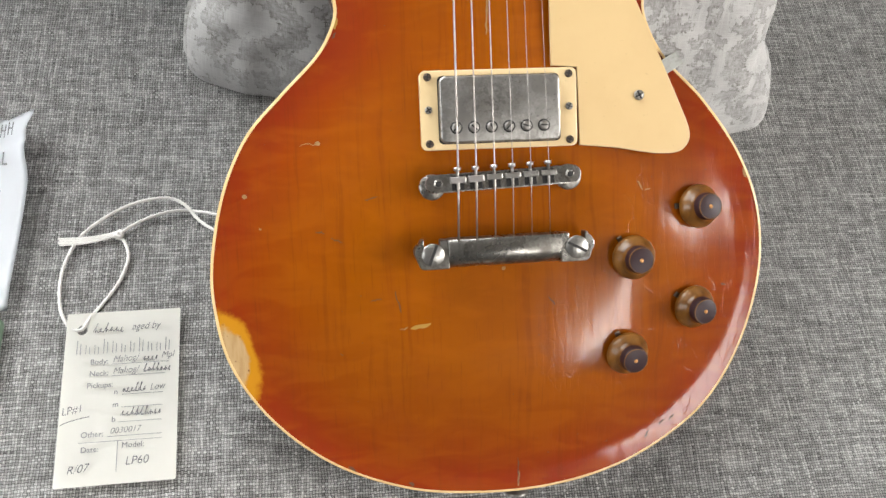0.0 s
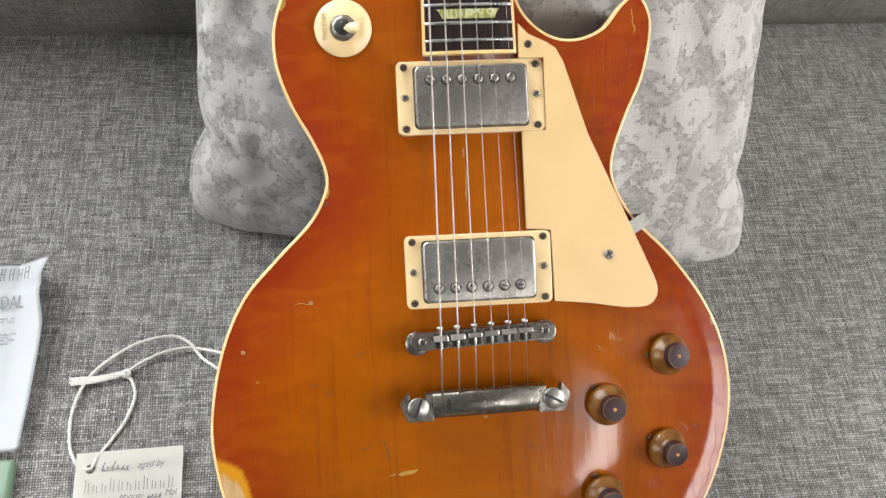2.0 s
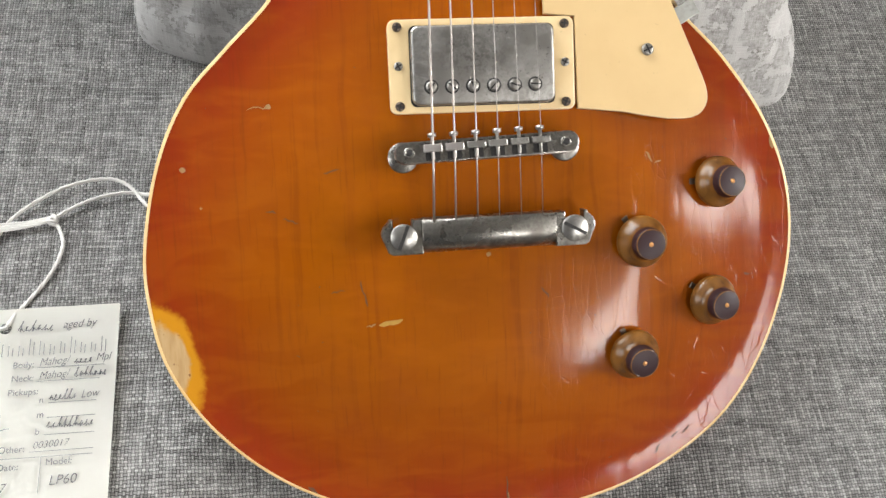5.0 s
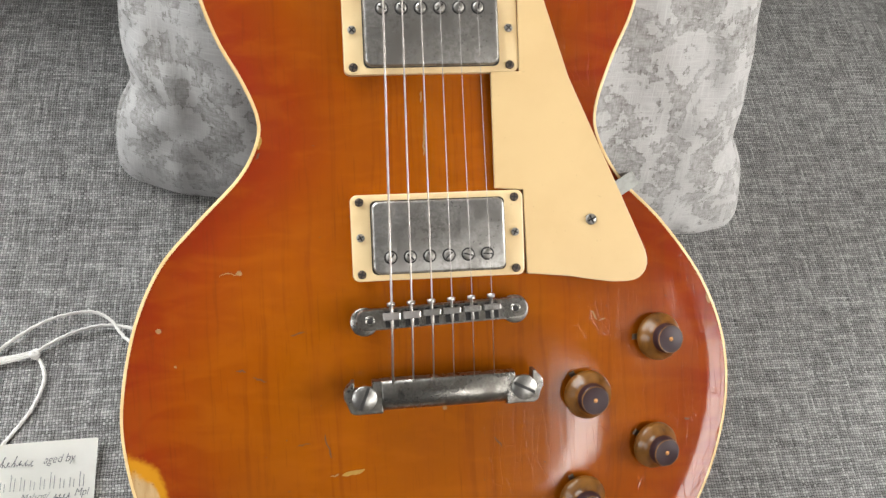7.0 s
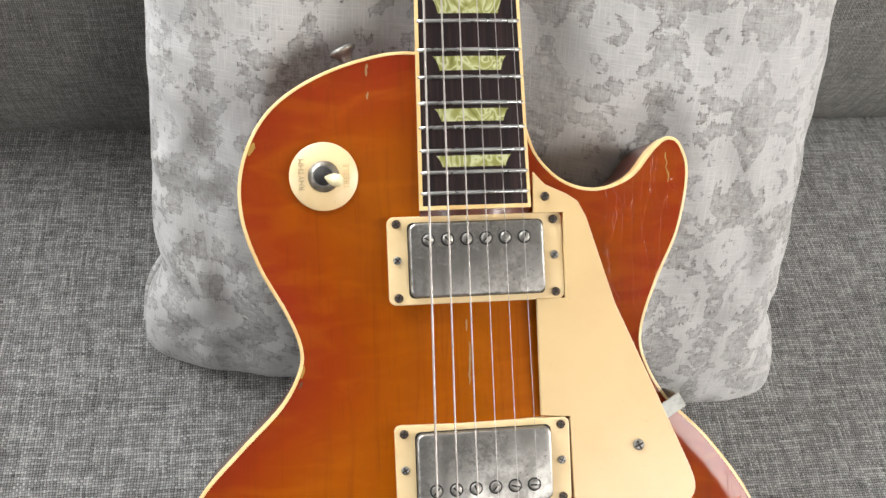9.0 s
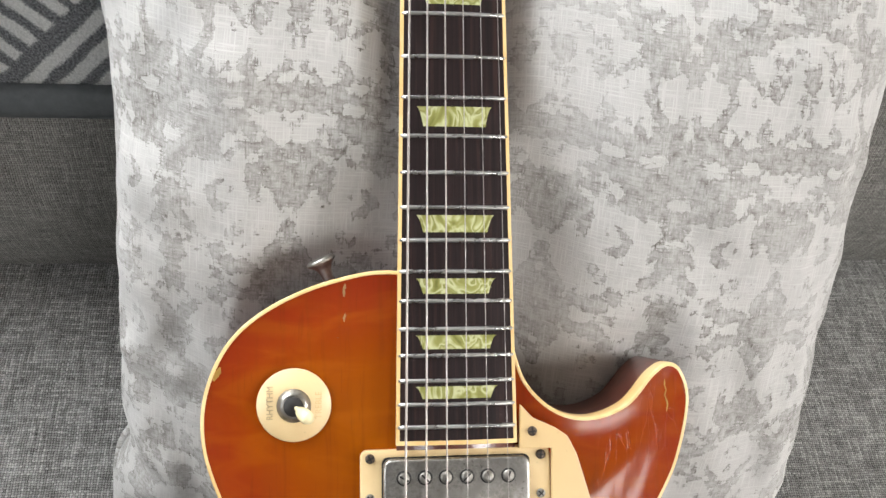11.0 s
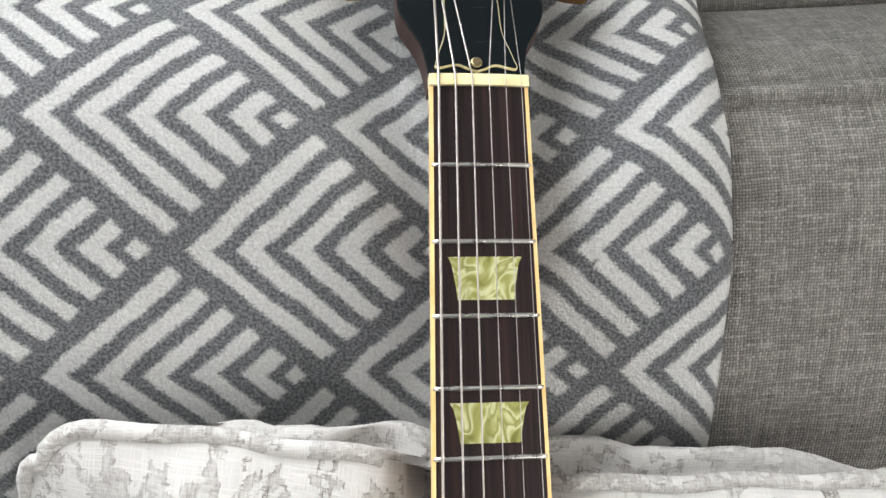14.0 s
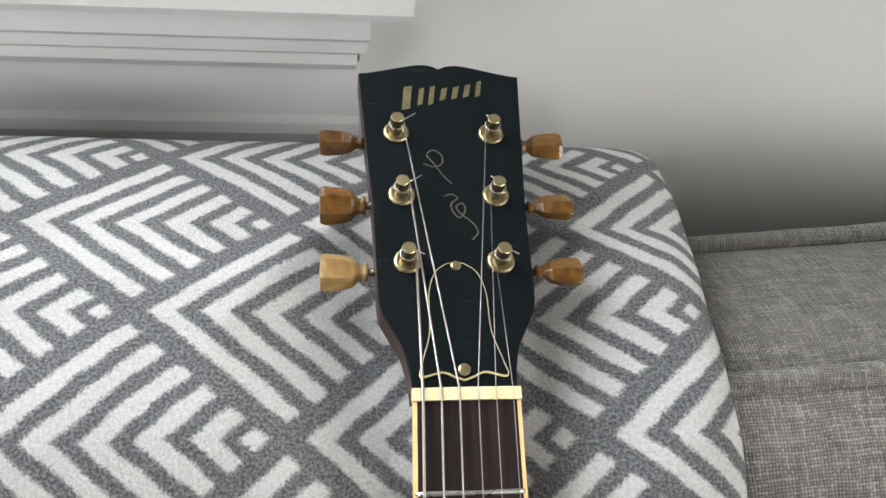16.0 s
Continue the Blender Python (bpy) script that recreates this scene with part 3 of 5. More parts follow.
def inset(loop, r):
    a, b = np.roll(loop, 1, 0), np.roll(loop, -1, 0)
    t = b - a
    t /= np.linalg.norm(t, axis=1)[:, None]
    n = np.stack([-t[:, 1], t[:, 0]], 1)
    area = np.sum(loop[:, 0] * np.roll(loop[:, 1], -1) - np.roll(loop[:, 0], -1) * loop[:, 1])
    return loop + n * r * (1 if area > 0 else -1)


def underside(u, v):
    """Lowest face of body or neck over a point, and the distance out from its edge."""
    d = rim(u, v)
    back = edge_w(v) - 0.050
    wide = half(v) + (0.041 - half(SCALE)) * smooth01((v - SCALE + 0.05) / 0.08)
    neck_d = np.minimum(wide - np.abs(u), SCALE + 0.20 - v)
    neck_d = np.minimum(neck_d, v - 0.20)
    neck_w = -0.026 - 0.008 * smooth01((v - SCALE + 0.05) / 0.06) - np.maximum(v - SCALE, 0) * 0.287
    use = d > neck_d
    return np.where(use, back, neck_w), np.where(use, -d, -neck_d)


def press(x, y, z, slope=0.8, gap=0.0015, steps=3):
    """Moves cloth points out of the instrument that rests on them."""
    c, s = math.cos(radians(30)), math.sin(radians(30))
    for _ in range(steps):
        u, v, w = x, c * y + s * (z - 0.59), -s * y + c * (z - 0.59)
        low, out = underside(u, v)
        over = np.maximum(w - (low - gap + slope * np.maximum(out, 0)), 0)
        over = np.where(out > 0.10, 0, over)
        y, z = y + s * over, z - c * over
    return x, y, z


def relaxed(bm, rounds):
    """Evens out a pressed sheet, its border kept."""
    inner = [v for v in bm.verts if not v.is_boundary and abs(v.co.x) < 0.10]
    for _ in range(rounds):
        bmesh.ops.smooth_vert(bm, verts=inner, factor=0.5, use_axis_x=True, use_axis_y=True, use_axis_z=True)
    return bm


def pressed(bm, slope, gap, slide=1.0):
    """Presses a whole sheet; slide is how far points may move along y."""
    bm.verts.ensure_lookup_table()
    c = np.array([v.co for v in bm.verts])
    x, y, z = press(c[:, 0], c[:, 1], c[:, 2], slope, gap)
    for v, a, b, d in zip(bm.verts, c[:, 1], y, z):
        v.co.y, v.co.z = a + (b - a) * slide, d
    return bm


# ---- room ----
WALL_Y = 0.84
SX0, SX1 = -1.80, -0.03        # apron of the window in the back wall
def wall(name, *cells, paint=None):
    return tagged(part(name, boxes(*cells), paint or ROOMP, None, smooth=False), "plain white painted plaster wall" if paint is WALLP else "unseen charcoal wall, darkened to deepen reflections" if paint else "unseen muted grey wall, toned down for reflections", "wall", kind="structure")


wall("wall_north", (-2.0, 2.45, WALL_Y, 0.98, 0, 0.93), (-2.0, -1.72, WALL_Y, 0.98, 0.93, 2.5), (-0.12, 2.45, WALL_Y, 0.98, 0.93, 2.5), (-1.72, -0.12, WALL_Y, 0.98, 2.2, 2.5), paint=WALLP)
# Unseen side walls: east kept pale, west greyed, to steer reflections.
wall("wall_east", (2.35, 2.47, -1.70, WALL_Y, 0, 1.0), (2.35, 2.47, -1.70, -1.40, 1.0, 2.5), (2.35, 2.47, -0.20, WALL_Y, 1.0, 2.5), (2.35, 2.47, -1.40, -0.20, 2.35, 2.5), paint=WALLP)
wall("wall_west", (-2.0, -1.88, -1.70, WALL_Y, 0, 1.05), (-2.0, -1.88, -1.70, -1.22, 1.05, 2.5), (-2.0, -1.88, -0.28, WALL_Y, 1.05, 2.5), (-2.0, -1.88, -1.22, -0.28, 2.15, 2.5))
# Unseen south wall, made dark so lacquer and metal mirror little.
wall("wall_south", (-2.0, 0.50, -1.70, -1.58, 0, 2.5), (1.10, 2.47, -1.70, -1.58, 0, 2.5), (0.50, 1.10, -1.70, -1.58, 0, 1.10), (0.50, 1.10, -1.70, -1.58, 1.94, 2.5), paint=BACKWALLP)
tagged(part("floor", boxes((-2.0, 2.47, -1.7, 0.98, -0.08, 0)), FLOORM, smooth=False), "warm brown wooden floor", "floor", kind="structure")
# Unseen ceiling, dulled to weaken its reflection in the lacquer.
tagged(part("ceiling", boxes((-2.0, 2.47, -1.7, 0.98, 2.5, 2.58)), CEILP, smooth=False), "unseen flat ceiling in dulled white", "ceiling", kind="structure")


def window(name, m, w, h):
    """Casement: m places its lower middle; the pane faces along y."""
    win = empty(name, m, "white framed window out of view, letting in daylight", "window", kind="structure")
    part("window_frame", boxes((-w / 2, w / 2, -0.03, 0.03, 0, 0.05), (-w / 2, w / 2, -0.03, 0.03, h - 0.05, h), (-w / 2, -w / 2 + 0.05, -0.03, 0.03, 0.05, h - 0.05),
                               (w / 2 - 0.05, w / 2, -0.03, 0.03, 0.05, h - 0.05), (-0.025, 0.025, -0.03, 0.03, 0.05, h - 0.05), bevel=0.004), WOODP, win, smooth=False)
    for s in (-1, 1):
        p = part("pane", boxes((s * w / 4 - w / 4 + 0.03, s * w / 4 + w / 4 - 0.03, -0.003, 0.003, 0.05, h - 0.05)), GLASS, win, smooth=False)
        p.visible_shadow = False
    return win


window("window_1", pose(-0.92, 0.955, 0.93), 1.58, 1.25)
window("window_2", pose(0.80, -1.665, 1.10), 0.60, 0.84)
# Unseen window, made up to hold the side fill.
window("added_window_east", pose(2.44, -0.80, 1.0, 0, 0, 90), 1.20, 1.35)
# Made-up window out of view, there for the west fill.
window("added_window_west", pose(-1.965, -0.75, 1.05, 0, 0, 90), 0.94, 1.10)


def moulding(name, profile, x0, x1, label):
    """A run of profiled timber with a returned end; profile is (y, z) and its own set-back of the end."""
    bm = bmesh.new()
    rows = [[bm.verts.new((x0, y, z)), bm.verts.new((x1 - back, y, z)), bm.verts.new((x1 - back, WALL_Y + 0.01, z))] for y, z, back in profile]
    for p, q in zip(rows, rows[1:]):
        bm.faces.new((p[0], q[0], q[1], p[1]))
        bm.faces.new((p[1], q[1], q[2], p[2]))
    bmesh.ops.recalc_face_normals(bm, faces=bm.faces[:])
    ob = tagged(part(name, bm, WOODP, smooth=False), label, "trim", kind="structure")
    return ob


SILL = [(0.86, 0.985, 0.0), (0.775, 0.985, 0.0), (0.768, 0.981, 0.0), (0.766, 0.974, 0.0), (0.766, 0.950, 0.0), (0.769, 0.945, 0.0), (0.775, 0.942, 0.0), (0.797, 0.941, 0.022),
        (0.797, 0.9165, 0.022), (0.799, 0.914, 0.023), (0.804, 0.913, 0.023), (0.803, 0.9105, 0.023), (0.803, 0.904, 0.024), (0.806, 0.9015, 0.027), (0.812, 0.901, 0.029), (0.810, 0.898, 0.029), (0.809, 0.892, 0.029), (0.812, 0.887, 0.030), (0.822, 0.886, 0.031)]
moulding("trim", SILL, SX0, -0.010, "white gloss painted window sill with stepped moulding under it")
APRON = [(0.822, 0.887, 0), (0.822, 0.845, 0), (0.815, 0.843, 0), (0.813, 0.836, 0), (0.815, 0.826, 0), (0.822, 0.820, 0), (0.822, 0.60, 0)]
moulding("trim", APRON, SX0, -0.037, "white gloss painted panel below the window sill")

# ---- sofa ----
sofa = empty("sofa", pose(0, 0, 0), "grey tweed upholstered sofa with loose back cushion", "sofa")
XL, XR = -1.05, 1.15


def seat_z(x):
    return 0.437 - 0.045 * np.clip(x, -0.5, 0.5)


def seat_bumps(x, y):
    return 0.0035 * noise.noise(Vector((x * 5, y * 5, 1.3))) + 0.0012 * noise.noise(Vector((x * 21, y * 21, 4.0)))


SEAT_PROF = [(-0.30, 0.30), (-0.315, 0.36), (-0.305, 0.405), (-0.27, 0.433), (-0.20, 0.437), (-0.05, 0.437), (0.15, 0.437), (0.30, 0.437), (0.38, 0.435), (0.43, 0.425)]
sp = spline(SEAT_PROF, 18)
sarc = np.r_[0, np.cumsum(np.linalg.norm(np.diff(sp, axis=0), axis=1))]


def seat_at(a, b):
    x = XL + (XR - XL) * a
    k = b * (len(sp) - 1)
    i = min(int(k), len(sp) - 2)
    y, z = sp[i] + (sp[i + 1] - sp[i]) * (k - i)
    up = max(0.0, min(1.0, (z - 0.36) / 0.07))
    z = z + (seat_z(x) - 0.437) * up + seat_bumps(x, y) * up
    return (x, y, z)


def seat_uv(a, b):
    k = b * (len(sp) - 1)
    i = min(int(k), len(sp) - 2)
    return (XL + (XR - XL) * a, sarc[i] + (sarc[i + 1] - sarc[i]) * (k - i))


part("seat_cushion", pressed(sheet(260, 130, seat_at, seat_uv), 0.55, 0.002, 0.2), SEATM, sofa, "grey tweed seat cushion")
part("base", boxes((XL, XR, -0.28, 0.70, 0.06, 0.31), bevel=0.015), SEATM, sofa, smooth=False)
BACK_PROF = [(0.425, 0.40), (0.385, 0.455), (0.370, 0.53), (0.378, 0.60), (0.397, 0.67), (0.438, 0.755), (0.484, 0.817), (0.527, 0.860), (0.572, 0.878)]
bp = spline(BACK_PROF, 12)
barc = np.r_[0, np.cumsum(np.linalg.norm(np.diff(bp, axis=0), axis=1))]


def along(prof, b):
    k = b * (len(prof) - 1)
    i = min(int(k), len(prof) - 2)
    return prof[i] + (prof[i + 1] - prof[i]) * (k - i), i, k - i


def crown(x):
    """Rise of the cushion's top edge towards its middle."""
    return 0.10 * min(max(0.0, x - 0.12), 0.22)


def back_at(a, b):
    x = XL + (XR - XL) * a
    (y, z), _, _ = along(bp, b)
    n = 0.005 * noise.noise(Vector((x * 4, z * 6, 7.0))) * min(1, b * 4)
    return (x, y + n, z - n + (0.002 + crown(x)) * b)


def back_uv(a, b):
    _, i, f = along(barc[:, None], b)
    return (XL + (XR - XL) * a, barc[i] + (barc[min(i + 1, len(barc) - 1)] - barc[i]) * f)


back = part("back_cushion", pressed(sheet(220, 110, back_at, back_uv), 0.3, 0.016), BACKM, sofa, "grey-brown tweed back cushion with piped edges")


def band_at(a, b):
    x = XL + (XR - XL) * a
    ruck = 0.003 * noise.noise(Vector((x * 6, b * 3, 2))) + 0.0022 * math.sin(math.pi * b) * noise.noise(Vector((x * 38 + b * 5, b * 2, 6)))
    return (x, 0.574 + 0.118 * b, 0.878 - 0.038 * b + 0.011 * math.sin(math.pi * b) + ruck + crown(x))


part("top_band", pressed(sheet(300, 24, band_at, lambda a, b: (XL + (XR - XL) * a, 0.9 + 0.13 * b)), 0.3, 0.016), BACKM, back)
for yy, zz in ((0.5685, 0.8775), (0.693, 0.8430)):
    pts = []
    for k in range(221):
        x = XL + (XR - XL) * k / 220
        pts.append((x, yy + 0.0016 * noise.noise(Vector((x * 22, yy, 0))), zz + crown(x) + 0.0022 * noise.noise(Vector((x * 15, yy, 4)))))
    bm = pressed(tube(pts, 0.0062, 10), 0.3, 0.016)
    lay = bm.loops.layers.uv.new("UVMap")
    for f in bm.faces:
        for loop in f.loops:
            loop[lay].uv = (loop.vert.co.x, loop.vert.co.y + loop.vert.co.z)
    part("piping", bm, BACKM, back)
part("back_frame", boxes((XL, XR, 0.45, 0.60, 0.30, 0.70), (XL, XR, 0.60, 0.745, 0.30, 0.80), bevel=0.02), BACKM, sofa, smooth=False)

# ---- fleece throw over the sofa back ----
TH_PROF = [(0.386, 0.645), (0.392, 0.675), (0.424, 0.752), (0.470, 0.825), (0.512, 0.872), (0.552, 0.896), (0.600, 0.904), (0.650, 0.902), (0.700, 0.898), (0.738, 0.886), (0.752, 0.845)]
tp = spline(TH_PROF, 12)
tarc = np.r_[0, np.cumsum(np.linalg.norm(np.diff(tp, axis=0), axis=1))]
TX0, TX1 = -0.85, 0.1212


def throw_at(a, b):
    (y, z), _, _ = along(tp, b)
    xr = TX1 + 0.0115 * float(smooth01(np.array((b - 0.55) / 0.3))) - 0.0016 * math.sin(b * 14)
    x = TX0 + (xr - TX0) * a
    n = 0.006 * noise.noise(Vector((x * 5, b * 4, 3.1))) + 0.0022 * noise.noise(Vector((x * 17, b * 13, 9.0)))
    edge = max(0.0, 1 - (xr - x) / 0.02)
    y, z = y - n * 0.6 + 0.005 * edge ** 2, z + n - 0.010 * edge ** 2
    return (x, y, z)


def throw_uv(a, b):
    k = b * (len(tarc) - 1)
    i = min(int(k), len(tarc) - 2)
    x, run = throw_at(a, b)[0], tarc[i] + (tarc[i + 1] - tarc[i]) * (k - i)
    return (FLEECE[0] * (7.763 * x + 0.218 * run + 1.445), FLEECE[1] * (0.084 * x + 8.751 * run - 2.580))


bm = pressed(sheet(240, 120, throw_at, throw_uv), 0.4, 0.001)
bmesh.ops.solidify(bm, geom=bm.faces[:], thickness=0.005)
throw = tagged(part("throw_blanket", bm, FLEECEM), "grey fleece throw with white chevron pattern draped over sofa back", "blanket")
bm = sheet(60, 4, lambda a, b: (TX0 + (0.10 - TX0) * a, 0.3835 + 0.004 * b - 0.003 * math.sin(math.pi * b), 0.628 + 0.028 * b), lambda a, b: (a, b))
bmesh.ops.solidify(bm, geom=bm.faces[:], thickness=0.003)
part("hem", bm, HEM, throw, "smooth grey bound hem")

# ---- scatter cushion ----
C00, C10, C01, C11 = (Vector(p) for p in ((-0.226, 0.190, 0.422), (0.274, 0.128, 0.406), (-0.194, 0.427, 0.842), (0.281, 0.396, 0.804)))


def pillow_base(s, t):
    p = C00.lerp(C10, s).lerp(C01.lerp(C11, s), t)
    return p


PN = (C10 - C00).cross(C01 - C00).normalized()


def pillow_at(s, t, side):
    """s, t from 0 to 1; side 1 is the printed front."""
    q = pillow_base(s, t)
    e = max(0.0, (1 - (2 * s - 1) ** 2)) * max(0.0, (1 - (2 * t - 1) ** 2))
    sa, ta = 2 * s - 1, 2 * t - 1
    pinch = (0.036 if s > 0.5 else 0.034) * sa ** 4 * (1 - ta ** 2), (0.010 if t > 0.5 else 0.003) * ta ** 4 * (1 - sa ** 2)
    q = q + (pillow_base(0.5, 0.5) - q) * (0.085 * (sa * ta) ** 10)
    q = q + (C10 - C00).normalized() * (-pinch[0] if s > 0.5 else pinch[0]) + (C01 - C00).normalized() * (-pinch[1] if t > 0.5 else pinch[1])
    ea, eb = max(0.0, 1 - sa * sa), max(0.0, 1 - ta * ta)
    full = (0.104 if side > 0 else 0.055) * ea ** (0.38 + 0.42 * float(smooth01(np.array((t - 0.5) / 0.4))) if s < 0.5 else 0.46) * eb ** (0.70 if t > 0.5 else 0.50)
    if side > 0:
        full *= 1 - 0.40 * math.exp(-((s - 0.45) / 0.19) ** 2) * float(smooth01(np.array((t - 0.25) / 0.4)))
    rim_w = e ** 0.2 * (1 - e) ** 2
    nip = math.exp(-((t - 0.20) / 0.045) ** 2) * abs(sa) ** 6
    q = q + (C10 - C00).normalized() * (-0.010 * sa * nip)
    gather = 0.011 * math.exp(-(1 - t) / 0.09) * noise.noise(Vector((s * 34, t * 4, 11))) + 0.005 * math.exp(-t / 0.12) * noise.noise(Vector((s * 26, t * 4, 15))) + 0.006 * math.exp(-s / 0.10) * noise.noise(Vector((s * 5, t * 24, 18)))
    ruck = gather + 0.007 * noise.noise(Vector((s * 7, t * 3, 1 + side))) + 0.0055 * noise.noise(Vector((s * 15 + t * 5, t * 9, 5))) + 0.010 * rim_w * noise.noise(Vector((s * 22, t * 22, 8)))
    sag = 0.015 * math.exp(-((s - 0.47) / 0.15) ** 2) * float(smooth01(np.array((t - 0.75) / 0.25)))
    p = q + PN * (side * (full + ruck * min(1, e * 8))) - Vector((0, 0, sag))
    if side < 0:
        # the back panel rolls up over the seam
        p = p + (C01 - C00).normalized() * (0.042 * ea ** 0.4 * math.exp(-((t - 0.90) / 0.07) ** 2) * float(smooth01(np.array((1 - t) / 0.08))))
    return p


cushion = empty("scatter_cushion", Matrix(), "off-white linen scatter cushion with worn grey damask print", "cushion")
G = 96
front = pressed(sheet(G, G, lambda a, b: pillow_at(a, b, 1), lambda a, b: (0.5 * a, 0.47 * b)), 0.95, 0.0015)
front = pressed(relaxed(front, 8), 1.25, 0.001)
part("front_cover", front, LINEN, cushion)
part("back_cover", sheet(60, 60, lambda a, b: pillow_at(1 - a, b, -1), lambda a, b: (1 + 0.5 * a, 0.47 * b)), LINEN, cushion)
per = [(k / 60, 0.0) for k in range(60)] + [(1.0, k / 60) for k in range(60)] + [(1 - k / 60, 1.0) for k in range(60)] + [(0.0, 1 - k / 60) for k in range(60)]
bm = tube([Vector(pillow_at(s, t, 1)) - PN * (0.0075 * float(smooth01(np.array((abs(2 * s - 1) - 0.97) / 0.03)) * smooth01(np.array((0.95 - t) / 0.08)))) + Vector((0, 0.001 * math.sin(i * 0.9), 0.0025 * noise.noise(Vector((i * 0.11, 0, 0))))) for i, (s, t) in enumerate(per)], 0.0040, 8, True)
pressed(bm, 0.9, 0.0015)
lay = bm.loops.layers.uv.new("UVMap")
for f in bm.faces:
    for loop in f.loops:
        loop[lay].uv = (loop.vert.co.x * 1.2, loop.vert.co.z + loop.vert.co.y)
part("piping", bm, LINEN, cushion)


# ---- electric guitar ----
guitar = empty("electric_guitar", GUITAR, "aged cherry-sunburst single-cutaway electric guitar leaning on sofa cushions", "guitar")


def build_top():
    from_edge = inset(OUTLINE, 0.0017)
    pts = [Vector(p) for p in from_edge]
    n = len(pts)
    rings = [inset(OUTLINE, r)[::(1 if r < 0.006 else 2)] for r in (0.0045, 0.009, 0.014)]
    gx, gy = np.meshgrid(np.arange(-0.172, 0.172, 0.0042), np.arange(-0.20, 0.252, 0.0042))
    grid = np.stack([gx.ravel(), gy.ravel()], 1)
    grid = grid[rim(grid[:, 0], grid[:, 1]) > 0.017]
    for r, d in zip(rings, (0.0045, 0.009, 0.014)):
        ok = rim(r[:, 0], r[:, 1]) > d - 0.0008
        pts += [Vector(p) for p in r[ok]]
    pts += [Vector(p) for p in grid]
    from mathutils.geometry import delaunay_2d_cdt
    vs, _, fs, *_ = delaunay_2d_cdt(pts, [(i, (i + 1) % n) for i in range(n)], [], 1, 1e-6)
    xy = np.array([(v.x, v.y) for v in vs])
    d = rim(xy[:, 0], xy[:, 1])
    z = edge_w(xy[:, 1]) + arch(d, xy[:, 1])
    me = bpy.data.meshes.new("top")
    me.from_pydata([(x, y, h) for (x, y), h in zip(xy, z)], [], [f for f in fs])
    for name, val in (("edge", d), ("wear", np.exp(-((xy[:, 0] + 0.162 + 0.10 * (xy[:, 1] + 0.105)) / 0.0145) ** 2 - ((xy[:, 1] + 0.105) / 0.030) ** 2)),
                      ("side", smooth01((xy[:, 0] + 0.005) / 0.05) * smooth01((-0.035 - xy[:, 1]) / 0.04) + smooth01((xy[:, 0] - 0.125) / 0.02)
                       + smooth01((xy[:, 0] - 0.055) / 0.03) * smooth01((0.012 - xy[:, 1]) / 0.02) + smooth01((xy[:, 0] - 0.060) / 0.02) * smooth01((xy[:, 1] - 0.09) / 0.03))):
        me.attributes.new(name, "FLOAT", "POINT").data.foreach_set("value", np.asarray(val, np.float32))
    me.materials.append(MAPLE)
    me.update()
    if me.polygons[0].normal.z < 0:
        me.flip_normals()
    for p in me.polygons:
        p.use_smooth = True
    ob = new("top", me)
    ob.parent = guitar
    return tagged(ob, "faded cherry-sunburst carved maple top with checked lacquer")


def loop_strip(rows, closed_cap=None):
    bm = bmesh.new()
    rr = [[bm.verts.new(p) for p in row] for row in rows]
    n = len(rr[0])
    for p, q in zip(rr, rr[1:]):
        for i in range(n):
            bm.faces.new((p[i], p[(i + 1) % n], q[(i + 1) % n], q[i]))
    if closed_cap:
        bm.faces.new(rr[-1])
    bmesh.ops.recalc_face_normals(bm, faces=bm.faces[:])
    return bm


def rim_row(r, drop):
    return [(x, y, edge_w(y) - drop) for x, y in inset(OUTLINE, r)]


top = build_top()
deep = [(x, y, edge_w(y) - (0.0062 + 0.004 * float(smooth01((x - 0.025) / 0.02) * smooth01((y - 0.165) / 0.02) * smooth01((0.118 - x) / 0.02)))) for x, y in OUTLINE]
part("binding", loop_strip([rim_row(0.0019, -0.0001), rim_row(0.0008, -0.00025), rim_row(0.0002, 0.0004), rim_row(0.0, 0.0012), deep]), BIND, guitar, "yellowed cream edge binding")
part("body", loop_strip([[(x, y, z) for x, y, z in deep], rim_row(0.0, 0.046), rim_row(0.0012, 0.0490), rim_row(0.004, 0.050)], True), MAHOG, guitar, "dark cherry mahogany back and sides")

# neck and fingerboard
NV = [0.165 + (SCALE + 0.004 - 0.165) * k / 40 for k in range(41)]
bm = bmesh.new()
rows = []
for v in NV:
    h = half(v) - 0.0004
    dep = 0.0165 + 0.004 * (SCALE - v) / 0.4 + (0.016 * float(smooth01((0.285 - v) / 0.06)))
    rows.append([bm.verts.new((-h * math.cos(math.pi * k / 14), v, -0.0050 - dep * math.sin(math.pi * k / 14) ** 0.8)) for k in range(15)])
for p, q in zip(rows, rows[1:]):
    for k in range(14):
        bm.faces.new((p[k], p[k + 1], q[k + 1], q[k]))
    bm.faces.new((p[0], q[0], q[14], p[14]))
bmesh.ops.recalc_face_normals(bm, faces=bm.faces[:])
part("neck", bm, MAHOG, guitar, "dark cherry mahogany neck")


def radius_w(u):
    return -u * u / (2 * 0.31)


